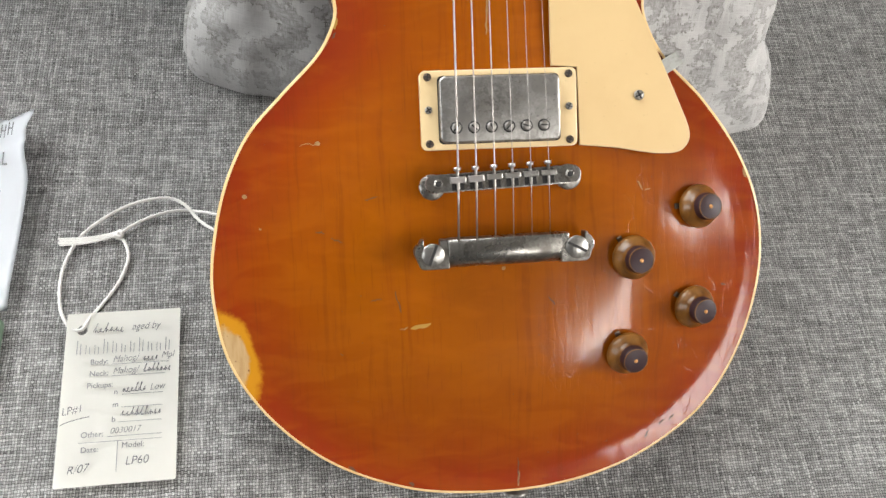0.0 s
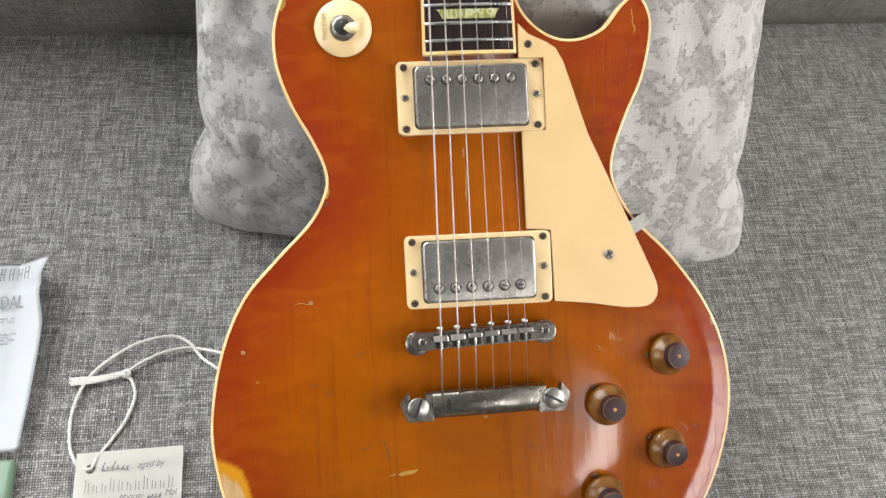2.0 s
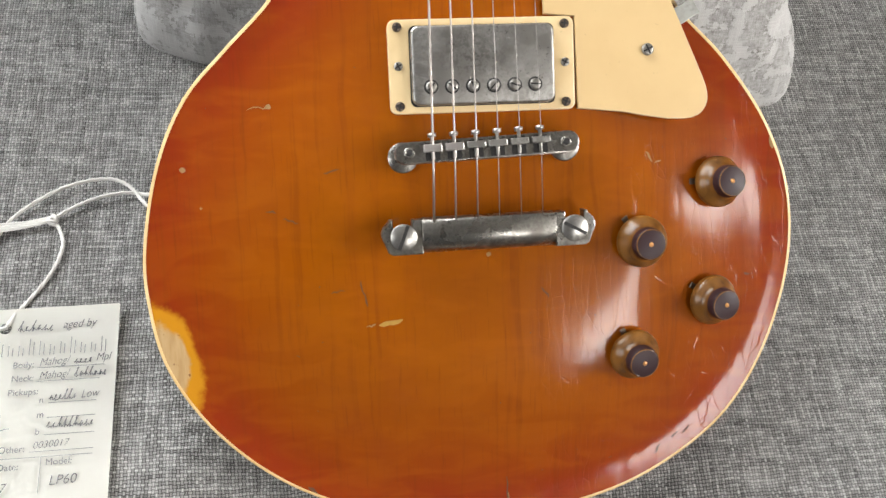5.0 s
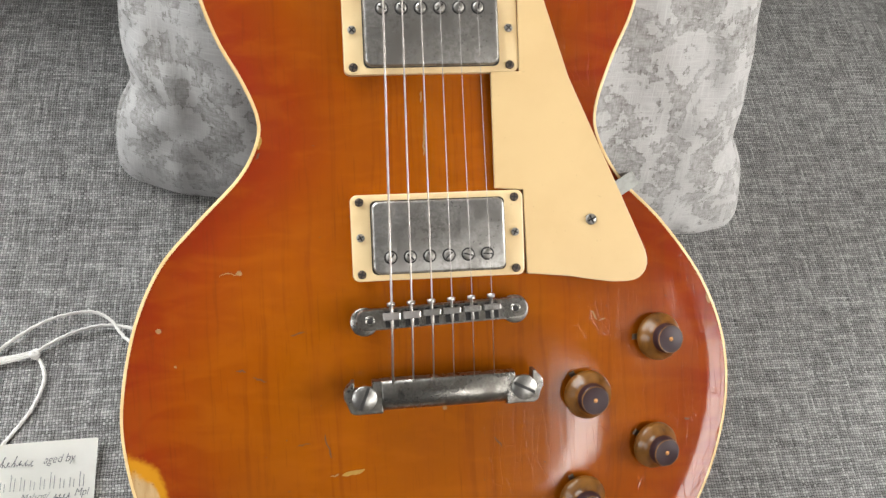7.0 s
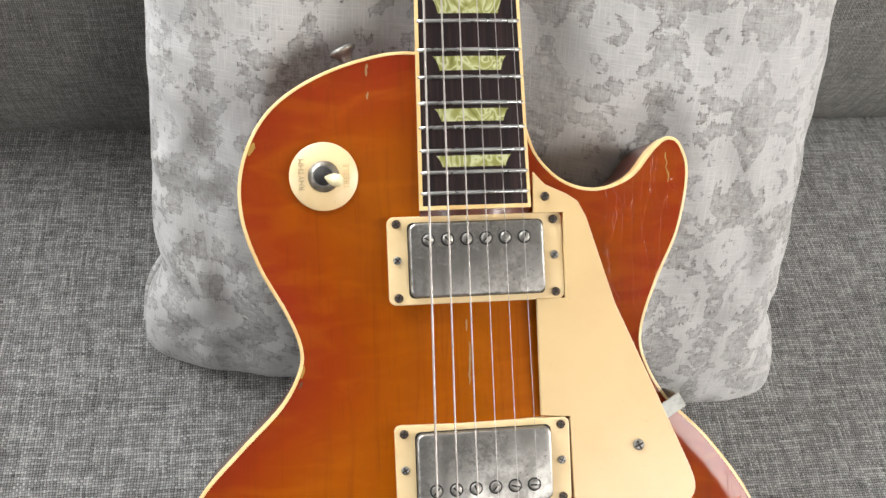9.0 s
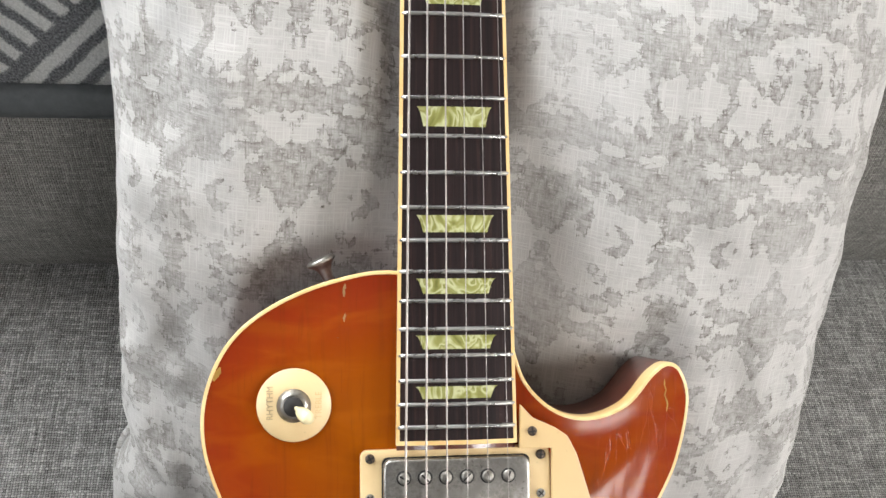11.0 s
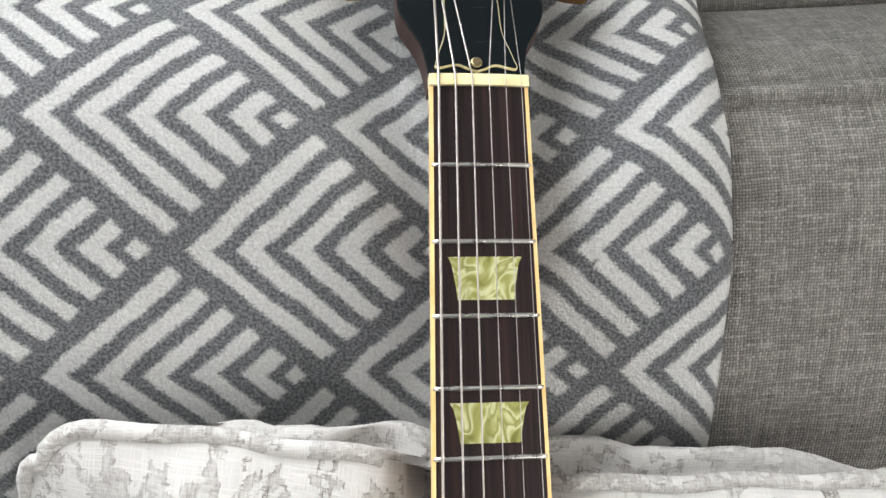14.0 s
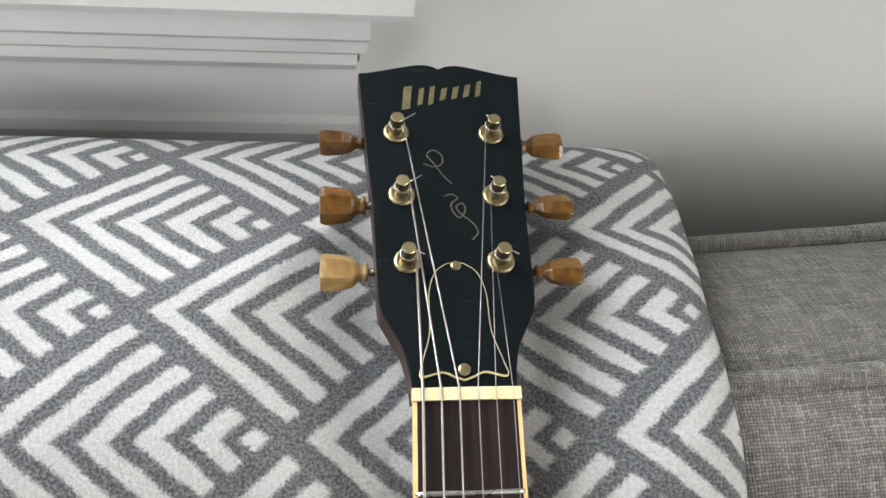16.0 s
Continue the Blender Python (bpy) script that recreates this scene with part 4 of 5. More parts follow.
def board(v0, v1, f0, f1, z0, z1, cols, rows_n):
    """A strip of the fingerboard between two fractions of its half width."""
    bm = bmesh.new()
    g = []
    for j in range(rows_n + 1):
        v = v0 + (v1 - v0) * j / rows_n
        a, b = f0(v), f1(v)
        us = [a + (b - a) * i / cols for i in range(cols + 1)]
        g.append([[bm.verts.new((u, v, z1 + radius_w(u))) for u in us], [bm.verts.new((u, v, z0)) for u in us]])
    for j in range(rows_n):
        for i in range(cols):
            bm.faces.new((g[j][0][i], g[j][0][i + 1], g[j + 1][0][i + 1], g[j + 1][0][i]))
        for i in (0, cols):
            bm.faces.new((g[j][0][i], g[j + 1][0][i], g[j + 1][1][i], g[j][1][i]))
    for j in (0, rows_n):
        for i in range(cols):
            bm.faces.new((g[j][0][i], g[j][0][i + 1], g[j][1][i + 1], g[j][1][i]))
    bmesh.ops.recalc_face_normals(bm, faces=bm.faces[:])
    return bm


V_END = 0.1700
fb = part("fingerboard", board(V_END, SCALE, lambda v: -half(v) + 0.0016, lambda v: half(v) - 0.0016, -0.0052, 0.0, 14, 40), ROSE, guitar, "dark rosewood fingerboard", smooth=False)
for s in (-1, 1):
    part("edge_binding", board(V_END - 0.002, SCALE, lambda v: s * half(v) - (0.0016 if s > 0 else 0), lambda v: s * half(v) + (0.0016 if s < 0 else 0), -0.0054, 0.00025, 2, 40), BIND, fb, "cream fingerboard binding", smooth=False)
part("end_binding", board(V_END - 0.002, V_END, lambda v: -half(v) + 0.0016, lambda v: half(v) - 0.0016, -0.0054, 0.0002, 8, 1), BIND, fb, smooth=False)
for n in range(1, 23):
    v = fret_v(n)
    h = half(v) - 0.0004
    bm = bmesh.new()
    rows = []
    for i in range(15):
        u = -h + 2 * h * i / 14
        k = 1.0 if 0 < i < 14 else 0.25
        rows.append([bm.verts.new((u, v + dv, radius_w(u) + dz)) for dv, dz in ((-0.0010, 0), (-0.00078, 0.0006 * k), (-0.00028, 0.00095 * k), (0.00028, 0.00095 * k), (0.00078, 0.0006 * k), (0.0010, 0))])
    for p, q in zip(rows, rows[1:]):
        for k in range(5):
            bm.faces.new((p[k], q[k], q[k + 1], p[k + 1]))
    bm.faces.new(rows[0]), bm.faces.new(rows[-1][::-1])
    part("fret", bm, FRETM, fb)
for n in (3, 5, 7, 9, 12, 15, 17, 19, 21):
    a, b = fret_v(n), fret_v(n - 1)
    mid, gap = (a + b) / 2, b - a
    ln = min(0.58 * gap, 0.0185) if n < 12 else 0.52 * gap
    wt, wb = 0.69 * half(mid), 0.52 * half(mid) if n < 12 else 0.57 * half(mid)
    bm = bmesh.new()
    rows = []
    for k in range(9):
        t = k / 8
        hw = wt + (wb - wt) * t ** 0.55
        y = ln / 2 - ln * t
        rows.append([bm.verts.new((hw * (i / 5 - 1), y, radius_w(hw * (i / 5 - 1)) + 0.00010)) for i in range(11)])
    for p, q in zip(rows, rows[1:]):
        for i in range(10):
            bm.faces.new((q[i], q[i + 1], p[i + 1], p[i]))
    ob = part("inlay", bm, PEARL, fb, "green-yellow pearloid crown inlay", smooth=False)
    ob.location = (0, mid, 0)
part("nut", board(SCALE + 0.0002, SCALE + 0.0052, lambda v: -half(SCALE) - 0.0002, lambda v: half(SCALE) + 0.0002, -0.006, 0.0016, 12, 2), BONE, guitar, "yellowed bone nut", smooth=False)

# headstock: its own frame, tipped back from the nut
TIP = pose(0, SCALE + 0.005, -0.0052, -16)
half_head = spline([(21.5, -1), (22.5, 9), (25, 20), (30.5, 31), (34.0, 40), (34.8, 60), (35.6, 90), (37.6, 120), (39.5, 150), (41, 172)], 6)
crest = [(x, 172 + y) for x, y in ((36, 0.6), (30, 2.0), (24, 3.6), (18, 5.2), (12, 6.5), (7.5, 6.9), (3.5, 6.1), (1.2, 4.9), (0, 4.2))]
hp = [(x * MM, y * MM) for x, y in half_head] + [(x * MM, y * MM) for x, y in crest]
hp = hp + [(-x, y) for x, y in reversed(hp[:-1])]
head = part("headstock", prism(hp, -0.0145, -0.0012, 0.0006), HEADWOOD, guitar, "dark mahogany headstock", smooth=False)
head.matrix_local = TIP
face = part("face_veneer", prism([(x * 0.996, y) for x, y in hp], -0.0012, 0.0, 0.0004), BLACKL, head, "scratched black lacquered headstock face", smooth=False)
# truss cover
tc = spline([(0, 3.5), (4, 5), (9, 7.0), (18, 5.2), (17, 12), (13.2, 26), (12.6, 44), (9.5, 54), (4.5, 58.5), (0, 59.5)], 6) * MM
tcp = [tuple(p) for p in tc] + [(-x, y) for x, y in reversed([tuple(p) for p in tc[1:-1]])]
cover = part("truss_rod_cover", prism([(x, y) for x, y in tcp], 0.0, 0.0013), BONE, head, "bell-shaped black cover with white edge line", smooth=False)
part("black_face", prism([tuple(p) for p in inset(np.array(tcp), 0.00045)], 0.0013, 0.00165), BLACKL, cover, smooth=False)


def screw_mesh(r, h, material):
    bm = lathe([(r, 0), (r, h * 0.6), (r * 0.88, h * 0.9), (r * 0.5, h), (0, h)], 18)
    me_ob = part("screw", bm, material)
    me = me_ob.data
    bpy.data.objects.remove(me_ob)
    return me


def slot_mesh(r, h, n=2, w=0.30):
    bm = bmesh.new()
    for k in range(n):
        # Black bars laid on the head for the slot's shade.
        box(bm, -r * 0.86, r * 0.86, -r * w / 2, r * w / 2, h * 0.5, h * 1.06)
        if k == 0 and n == 2:
            bmesh.ops.rotate(bm, verts=bm.verts[:], cent=(0, 0, 0), matrix=Matrix.Rotation(math.pi / 2, 3, "Z"))
    ob = part("slot", bm, DARK, smooth=False)
    me = ob.data
    bpy.data.objects.remove(ob)
    return me


SC_RUST, SC_NICK, SC_BRASS = screw_mesh(0.0023, 0.0012, RUST), screw_mesh(0.0024, 0.0013, POLE), screw_mesh(0.0027, 0.0012, BRASS)
SL_CROSS, SL_ONE = slot_mesh(0.0023, 0.0013, 2), slot_mesh(0.0024, 0.0013, 1)


def screw(parent, x, y, z, turn, mesh, scale=1.0):
    return sub("screw", mesh, parent, pose(x, y, z, 0, 0, turn) @ Matrix.Scale(scale, 4))


def slotted(parent, x, y, z, turn, mesh, slot, scale=1.0):
    """A screw that is itself a part, with its slot below it."""
    s = screw(parent, x, y, z, turn, mesh, scale)
    sub("slot", slot, s, Matrix())
    return s


screw(cover, 0, 0.0078, 0.0016, 20, SC_BRASS)
screw(cover, 0, 0.0572, 0.0016, 50, SC_BRASS, 0.85)
# faded mother-of-pearl mark and gilt flourish, as plain shapes
for x, y, w, h in ((-17, 152, 4.2, 15), (-10, 153, 2.6, 11), (-4.5, 154, 2.6, 12), (1.5, 155, 3.0, 8), (7.5, 156, 3.0, 8), (13.5, 157.5, 3.0, 8), (19.5, 159, 2.6, 10)):
    part("pearl_mark", prism([((x + dx * w / 2 + dy * 0.8) * MM, (y + 4 + dy * h / 2 + dx * 0.5) * MM) for dx, dy in ((-1, -1), (1, -1), (1, 1), (-1, 1))], 0.0, 0.00025), GOLD, head, "worn gold and pearl mark", smooth=False)
curl = spline([(9, 72), (12, 76), (10, 81), (5, 86), (3, 90), (6, 92), (7, 88), (4, 84), (1, 88), (1, 92), (4, 95), (1, 97), (-2, 96)], 8) * MM
part("gilt_flourish", tube([(x, y, 0.0001) for x, y in curl], 0.00036, 6, flat=0.35), DULLGOLD, head, "faded gilt flourish")
curl = spline([(2, 103), (-2, 108), (-6, 115), (-9, 120), (-6, 123), (-2, 120), (-2, 115), (-6, 113), (-11, 115)], 8) * MM
part("gilt_flourish", tube([(x, y, 0.0001) for x, y in curl], 0.00036, 6, flat=0.35), DULLGOLD, head, "faded gilt flourish")

# tuners
TUN_V = (0.0605, 0.0965, 0.1335)
POSTS = {}
for s in (-1, 1):
    for k, tv in enumerate(TUN_V):
        tu = s * (0.0208 + 0.0012 * k)
        t = part("tuner", lathe([(0.0001, 0), (0.0063, 0), (0.0063, 0.0006), (0.0057, 0.0013), (0.0046, 0.0016), (0.0040, 0.0012), (0.0, 0.0012)], 28), BRASS, head, "aged brass tuning machine")
        t.matrix_local = pose(tu, tv, 0)
        part("post", lathe([(0.0029, 0), (0.0029, 0.0042), (0.0024, 0.0058), (0.0024, 0.0072), (0.0031, 0.0082), (0.0031, 0.0115), (0.0028, 0.0118), (0, 0.0118)], 20), BRASS, t, "worn brass string post", smooth=False)
        part("shaft", tube([(s * 0.004, -0.001, -0.0075), (s * (0.0200 - 0.001 * k), -0.001, -0.0075)], 0.0017, 10), RUST, t, "dark metal shaft")
        bm = lathe([(0.0012, 0), (0.0036, 0.0002), (0.0039, 0.0012), (0.0030, 0.0024), (0.0034, 0.0036), (0.0058, 0.0058), (0.0069, 0.0090), (0.0076, 0.0160), (0.0068, 0.0180), (0, 0.0184)], 6)
        turn = (82, 60, 4)[k] if s < 0 else (62, 56, 80)[k]
        bmesh.ops.scale(bm, verts=bm.verts[:], vec=(1.22, 0.60 if (s < 0 and k == 2) else 0.76, 1.18))
        bmesh.ops.rotate(bm, verts=bm.verts[:], cent=(0, 0, 0), matrix=Matrix.Rotation(radians(turn), 3, "Z"))
        bmesh.ops.bevel(bm, geom=bm.edges[:], offset=0.0004, segments=2, profile=0.5, affect="EDGES")
        b = part("button", bm, BUTTON_L if (s < 0 and k == 0) else BUTTON_D, t, "pale yellowed tuner button" if (s < 0 and k == 0) else "amber brown tuner button", smooth=False)
        b.matrix_local = pose(s * (0.0168 - 0.0008 * k), -0.001, -0.0075, 0, 90 * s, 0)
        coil = [(0.0036 * math.cos(a), 0.0036 * math.sin(a), 0.0062 + 0.0004 * a / math.tau) for a in np.linspace(0, math.tau * 2.1, 40)]
        coil += [(coil[-1][0] - 0.006 * s, coil[-1][1] + 0.003, 0.0085)] if k else [(coil[-1][0] + 0.004, coil[-1][1] - 0.003, 0.0078)]
        part("string_winding", tube(coil, 0.00035, 6), STEEL, t)
        POSTS[(s, k)] = TIP @ Vector((tu, tv, 0.0064))

# strings
NUT_U = [-17.9, -10.6, -3.3, 4.2, 11.4, 18.3]
BR_U = [-27.0, -16.7, -6.3, 4.0, 14.4, 24.7]
GAUGE = [0.00058, 0.00046, 0.00037, 0.00022, 0.00017, 0.00014]
SAD_V = [-0.0045, -0.0032, -0.0020, 0.0005, 0.0016, 0.0028]
POST_OF = [(-1, 0), (-1, 1), (-1, 2), (1, 2), (1, 1), (1, 0)]
for k in range(6):
    ub, un = BR_U[k] * MM, NUT_U[k] * MM
    pz = POSTS[POST_OF[k]]
    s = POST_OF[k][0]
    pts = [(ub * 1.02 - 0.0002, -0.0400, 0.0015), (ub, SAD_V[k], 0.0055), (un, SCALE + 0.0005, 0.0021), (un, SCALE + 0.0048, 0.0017), (pz.x - s * 0.0034, pz.y - 0.002, pz.z)]
    part("string", tube(pts, GAUGE[k], 8), WOUND if k < 3 else STEEL, guitar, "wound guitar string" if k < 3 else "plain steel guitar string")

# pickups
# Black disc laid on the cover for shade round each pole.
hole_ob = part("pole_hole_shade", lathe([(0.0036, 0.0), (0.0035, 0.00012), (0.0, 0.00013)], 20), DARK)
HOLE_SHADE = hole_ob.data
bpy.data.objects.remove(hole_ob)


def pickup(v, z_ring, tilt, poles_up):
    ring = part("pickup_ring", prism(rounded(-0.0455, 0.0455, -0.0225, 0.0225, 0.0035), -0.011, 0.0, 0.0008), CREAM, guitar, "cream plastic pickup ring", smooth=False)
    ring.matrix_local = pose(0, v, z_ring, tilt)
    # Black plate for the shaded gap round the cover.
    part("recess", prism(rounded(-0.0354, 0.0354, -0.0193, 0.0193, 0.003), 0.0, 0.00015), DARK, ring, smooth=False)
    cov = part("pickup_cover", prism(rounded(-0.0348, 0.0348, -0.0188, 0.0188, 0.0040, 7), -0.004, 0.0042, 0.0013), NICKEL if poles_up else NICKEL_REFL, ring, "scuffed nickel pickup cover")
    cov["label"] = "scuffed tarnished nickel pickup cover"
    for k in range(6):
        x = (-0.0252 + 0.0099 * k) * (1.0 if poles_up else 1.02)
        sub("pole_hole_shade", HOLE_SHADE, ring, pose(x, 0.0102 if poles_up else -0.0102, 0.00415))
        slotted(ring, x, 0.0102 if poles_up else -0.0102, 0.0042, random.uniform(0, 180), SC_NICK, SL_ONE, 1.12)
    for x in (-0.0408, 0.0408):
        for y in (-0.0188, 0.0188):
            slotted(ring, x, y, -0.0002, random.uniform(0, 90), SC_RUST, SL_CROSS, 1.0)
        slotted(ring, x, 0.0003, -0.0002, random.uniform(0, 90), SC_NICK, SL_CROSS, 0.9)
    return ring


pickup(0.1428, -0.0050, 0.5, True)
pickup(0.0362, -0.0080, 1.8, False)

# bridge
tl = math.degrees(math.atan2(0.0028, 0.0760))
bridge = part("bridge", prism(rounded(-0.0445, 0.0445, -0.0052, 0.0052, 0.0050, 8), -0.0080, 0.0005, 0.0007), AGED_REFL, guitar, "worn nickel adjustable bridge", smooth=False)
bridge.matrix_local = pose(-0.0005, -0.0042, 0.0022, 0, 0, tl)
for k in range(6):
    x = BR_U[k] * MM + 0.0005
    # Flat black patch in place of a shaded cut-out.
    part("slot", boxes((x - 0.0034, x + 0.0034, -0.0042, 0.0040, 0.0004, 0.0008)), DARK, bridge, smooth=False)
    part("saddle", boxes((x - 0.0045, x + 0.0045, 0.0002 - 0.0006 * (k < 2), 0.0034, 0.0006, 0.0040), bevel=0.0006), STEEL if k < 2 else NICKEL, bridge, "pale steel saddle" if k < 2 else "", smooth=False)
    part("saddle_rail", boxes((x - 0.0009, x + 0.0009, -0.0040, 0.0006, 0.0006, 0.0016), bevel=0.0003), NICKEL, bridge, smooth=False)
    s = part("saddle_screw", lathe([(0.0, 0), (0.0009, 0), (0.0009, 0.0030), (0.0020, 0.0032), (0.0021, 0.0050), (0.0, 0.0054)], 12), STEEL, bridge)
    s.matrix_local = pose(x, 0.0034, 0.0018, -90)
for x in (-0.0377, 0.0377):
    p = part("post_screw", lathe([(0.0027, 0.0), (0.0027, 0.0009), (0.0016, 0.0011), (0.0014, 0.0002), (0, 0.0002)], 18), AGED_REFL, bridge)
    p.location = (x, 0, 0.0005)
    # Black disc for the shade in the post's bore.
    sub("post_hole_shade", HOLE_SHADE, p, pose(0, 0, 0.0010) @ Matrix.Scale(0.52, 4))
    w = part("thumbwheel", lathe([(0, 0), (0.0070, 0), (0.0074, 0.0004), (0.0074, 0.0022), (0.0070, 0.0026), (0, 0.0026)], 32), AGED_REFL, bridge, "tarnished thumbwheel")
    w.location = (x + (-0.0026 if x < 0 else 0.0016), -0.0015, -0.0115)
    part("post", lathe([(0.0022, -0.018), (0.0022, -0.008)], 14, (x, 0, 0)), STEEL, bridge)

# stop tailpiece
def swept(profile, x0, x1, ends=0.0006):
    """A bar along x with a (y, z) section and eased ends."""
    n = len(profile)
    cy, cz = sum(y for y, _ in profile) / n, sum(z for _, z in profile) / n
    bm = bmesh.new()
    rows = [[bm.verts.new((x, cy + (y - cy) * k, cz + (z - cz) * k)) for y, z in profile] for x, k in ((x0, 0.93), (x0 + ends, 1.0), (x1 - ends, 1.0), (x1, 0.93))]
    for p, q in zip(rows, rows[1:]):
        for i in range(n):
            bm.faces.new((p[i], p[(i + 1) % n], q[(i + 1) % n], q[i]))
    bm.faces.new(rows[0]), bm.faces.new(rows[-1])
    bmesh.ops.recalc_face_normals(bm, faces=bm.faces[:])
    return bm


BAR = [tuple(p) for p in spline([(8.0, -4.0), (8.1, 0.5), (7.6, 2.2), (5.5, 3.2), (1.5, 3.9), (-2.0, 3.7), (-5.0, 2.4), (-7.2, 0.2), (-8.2, -2.4), (-8.0, -4.8), (0.0, -5.4)], 4, True) * MM]
tail = part("tailpiece", swept(BAR, -0.0326, 0.0326), AGED_REFL, guitar, "worn nickel stop tailpiece")
tail.matrix_local = pose(-0.0010, -0.0445, -0.0012, 3, 0, 0.6)
for s in (-1, 1):
    ear = [(s * 0.0322, -0.0087), (s * 0.0322, 0.0080), (s * 0.0372, 0.0080), (s * 0.0374, 0.0040), (s * 0.0462, 0.0040), (s * 0.0464, 0.0083), (s * 0.0480, 0.0083)]
    ear += [(s * (0.0445 + 0.0075 * math.cos(a)), 0.0012 + 0.0066 * math.sin(a)) for a in np.linspace(1.0, -0.6, 9)] + [(s * 0.0490, -0.0074), (s * 0.0470, -0.0087)]
    part("ear", prism(ear if s > 0 else ear[::-1], -0.0056, 0.0022, 0.0006), AGED_REFL, tail, smooth=False)
    st = part("stud", lathe([(0.0, -0.010), (0.0034, -0.010), (0.0034, 0.0016), (0.0064, 0.0016), (0.0065, 0.0031), (0.0061, 0.0035), (0, 0.0037)], 32), NICKEL, tail, "slotted nickel stud")
    st.location = (s * 0.0415, -0.0002, 0.0002)
    # Black bar for the shade in the stud's slot.
    bm = boxes((-0.0061, 0.0061, -0.0008, 0.0008, 0.0030, 0.00385))
    sl = part("slot", bm, DARK, st, smooth=False)
    sl.matrix_local = pose(0, 0, 0, 0, 0, 68 if s < 0 else -28)

# pickguard
pg = [(0.0305, 0.186), (0.0365, 0.1795), (0.0475, 0.1745), (0.0535, 0.1705), (0.0580, 0.1620), (0.0720, 0.1170), (0.0930, 0.0690), (0.1085, 0.0333), (0.1110, 0.0273), (0.1126, 0.0230), (0.1134, 0.0195), (0.1134, 0.0162), (0.1126, 0.0133), (0.1110, 0.0108), (0.1088, 0.0089), (0.1058, 0.0077),
      (0.1020, 0.0072), (0.0930, 0.0074), (0.0820, 0.0092), (0.0700, 0.0115), (0.0470, 0.0140), (0.0460, 0.0586), (0.0308, 0.0600), (0.0304, 0.1205), (0.0456, 0.1205), (0.0457, 0.1648), (0.0300, 0.1650)]
guard = part("pickguard", prism(pg, -0.0034, -0.0012, 0.0004, lift=lambda x, y: -0.0035 - 0.052 * (0.19 - y) + 0.004), GUARD, guitar, "aged cream plastic pickguard", smooth=False)


def guard_z(y):
    return -0.0012 - 0.0035 - 0.052 * (0.19 - y) + 0.004


slotted(guard, 0.0825, 0.0415, guard_z(0.0415), 25, SC_NICK, SL_CROSS, 1.25)
slotted(guard, 0.0362, 0.1732, guard_z(0.1732), 10, SC_RUST, SL_CROSS, 1.0)
part("bracket", boxes((0.094, 0.110, 0.055, 0.0635, -0.0135, -0.0125), (0.1085, 0.1098, 0.055, 0.0635, -0.034, -0.0125), bevel=0.0004), ZINC, guard, "bent metal support bracket", smooth=False).matrix_local = Matrix.Translation((0.102, 0.060, 0)) @ pose(0, 0, 0.001, 0, 0, 30) @ Matrix.Translation((-0.102, -0.060, 0))

# selector switch
sw = part("switch_plate", lathe([(0.0052, 0), (0.0172, 0), (0.0174, 0.0004), (0.0170, 0.0010), (0.0052, 0.0010)], 48), CREAM, guitar, "round cream switch plate")
sw.matrix_local = pose(-0.0762, 0.1872, top_w(-0.0762, 0.1872) + 0.0012, 4.5)
lettering("lettering", "RHYTHM", 0.0042, pose(-0.0098, -0.0068, 0.0011, 0, 0, 90), FAINT, sw, 0, 0.95)
lettering("lettering", "TREBLE", 0.0042, pose(0.0128, -0.0066, 0.0011, 0, 0, 90), GUARD, sw, 0, 0.95)
part("collar", lathe([(0.0078, 0.001), (0.0080, 0.0020), (0.0066, 0.0030), (0.0060, 0.0042), (0.0046, 0.0046), (0.0040, 0.0030), (0, 0.0030)], 32), POLE, sw, "worn nickel threaded collar")
# Black disc for the shaded hollow of the collar.
part("recess", lathe([(0.0047, 0.0044), (0.0046, 0.00475), (0.0, 0.0048)], 24), DARK, sw)
tip = part("toggle", lathe([(0.0011, 0), (0.0012, 0.0050), (0.0024, 0.0062), (0.0031, 0.0105), (0.0032, 0.0145), (0.0024, 0.0170), (0, 0.0178)], 20), BONE, sw, "cream switch tip")
tip.matrix_local = pose(0.0008, -0.0005, 0.003, 8, 24, 0)

# knobs
KNOB = None
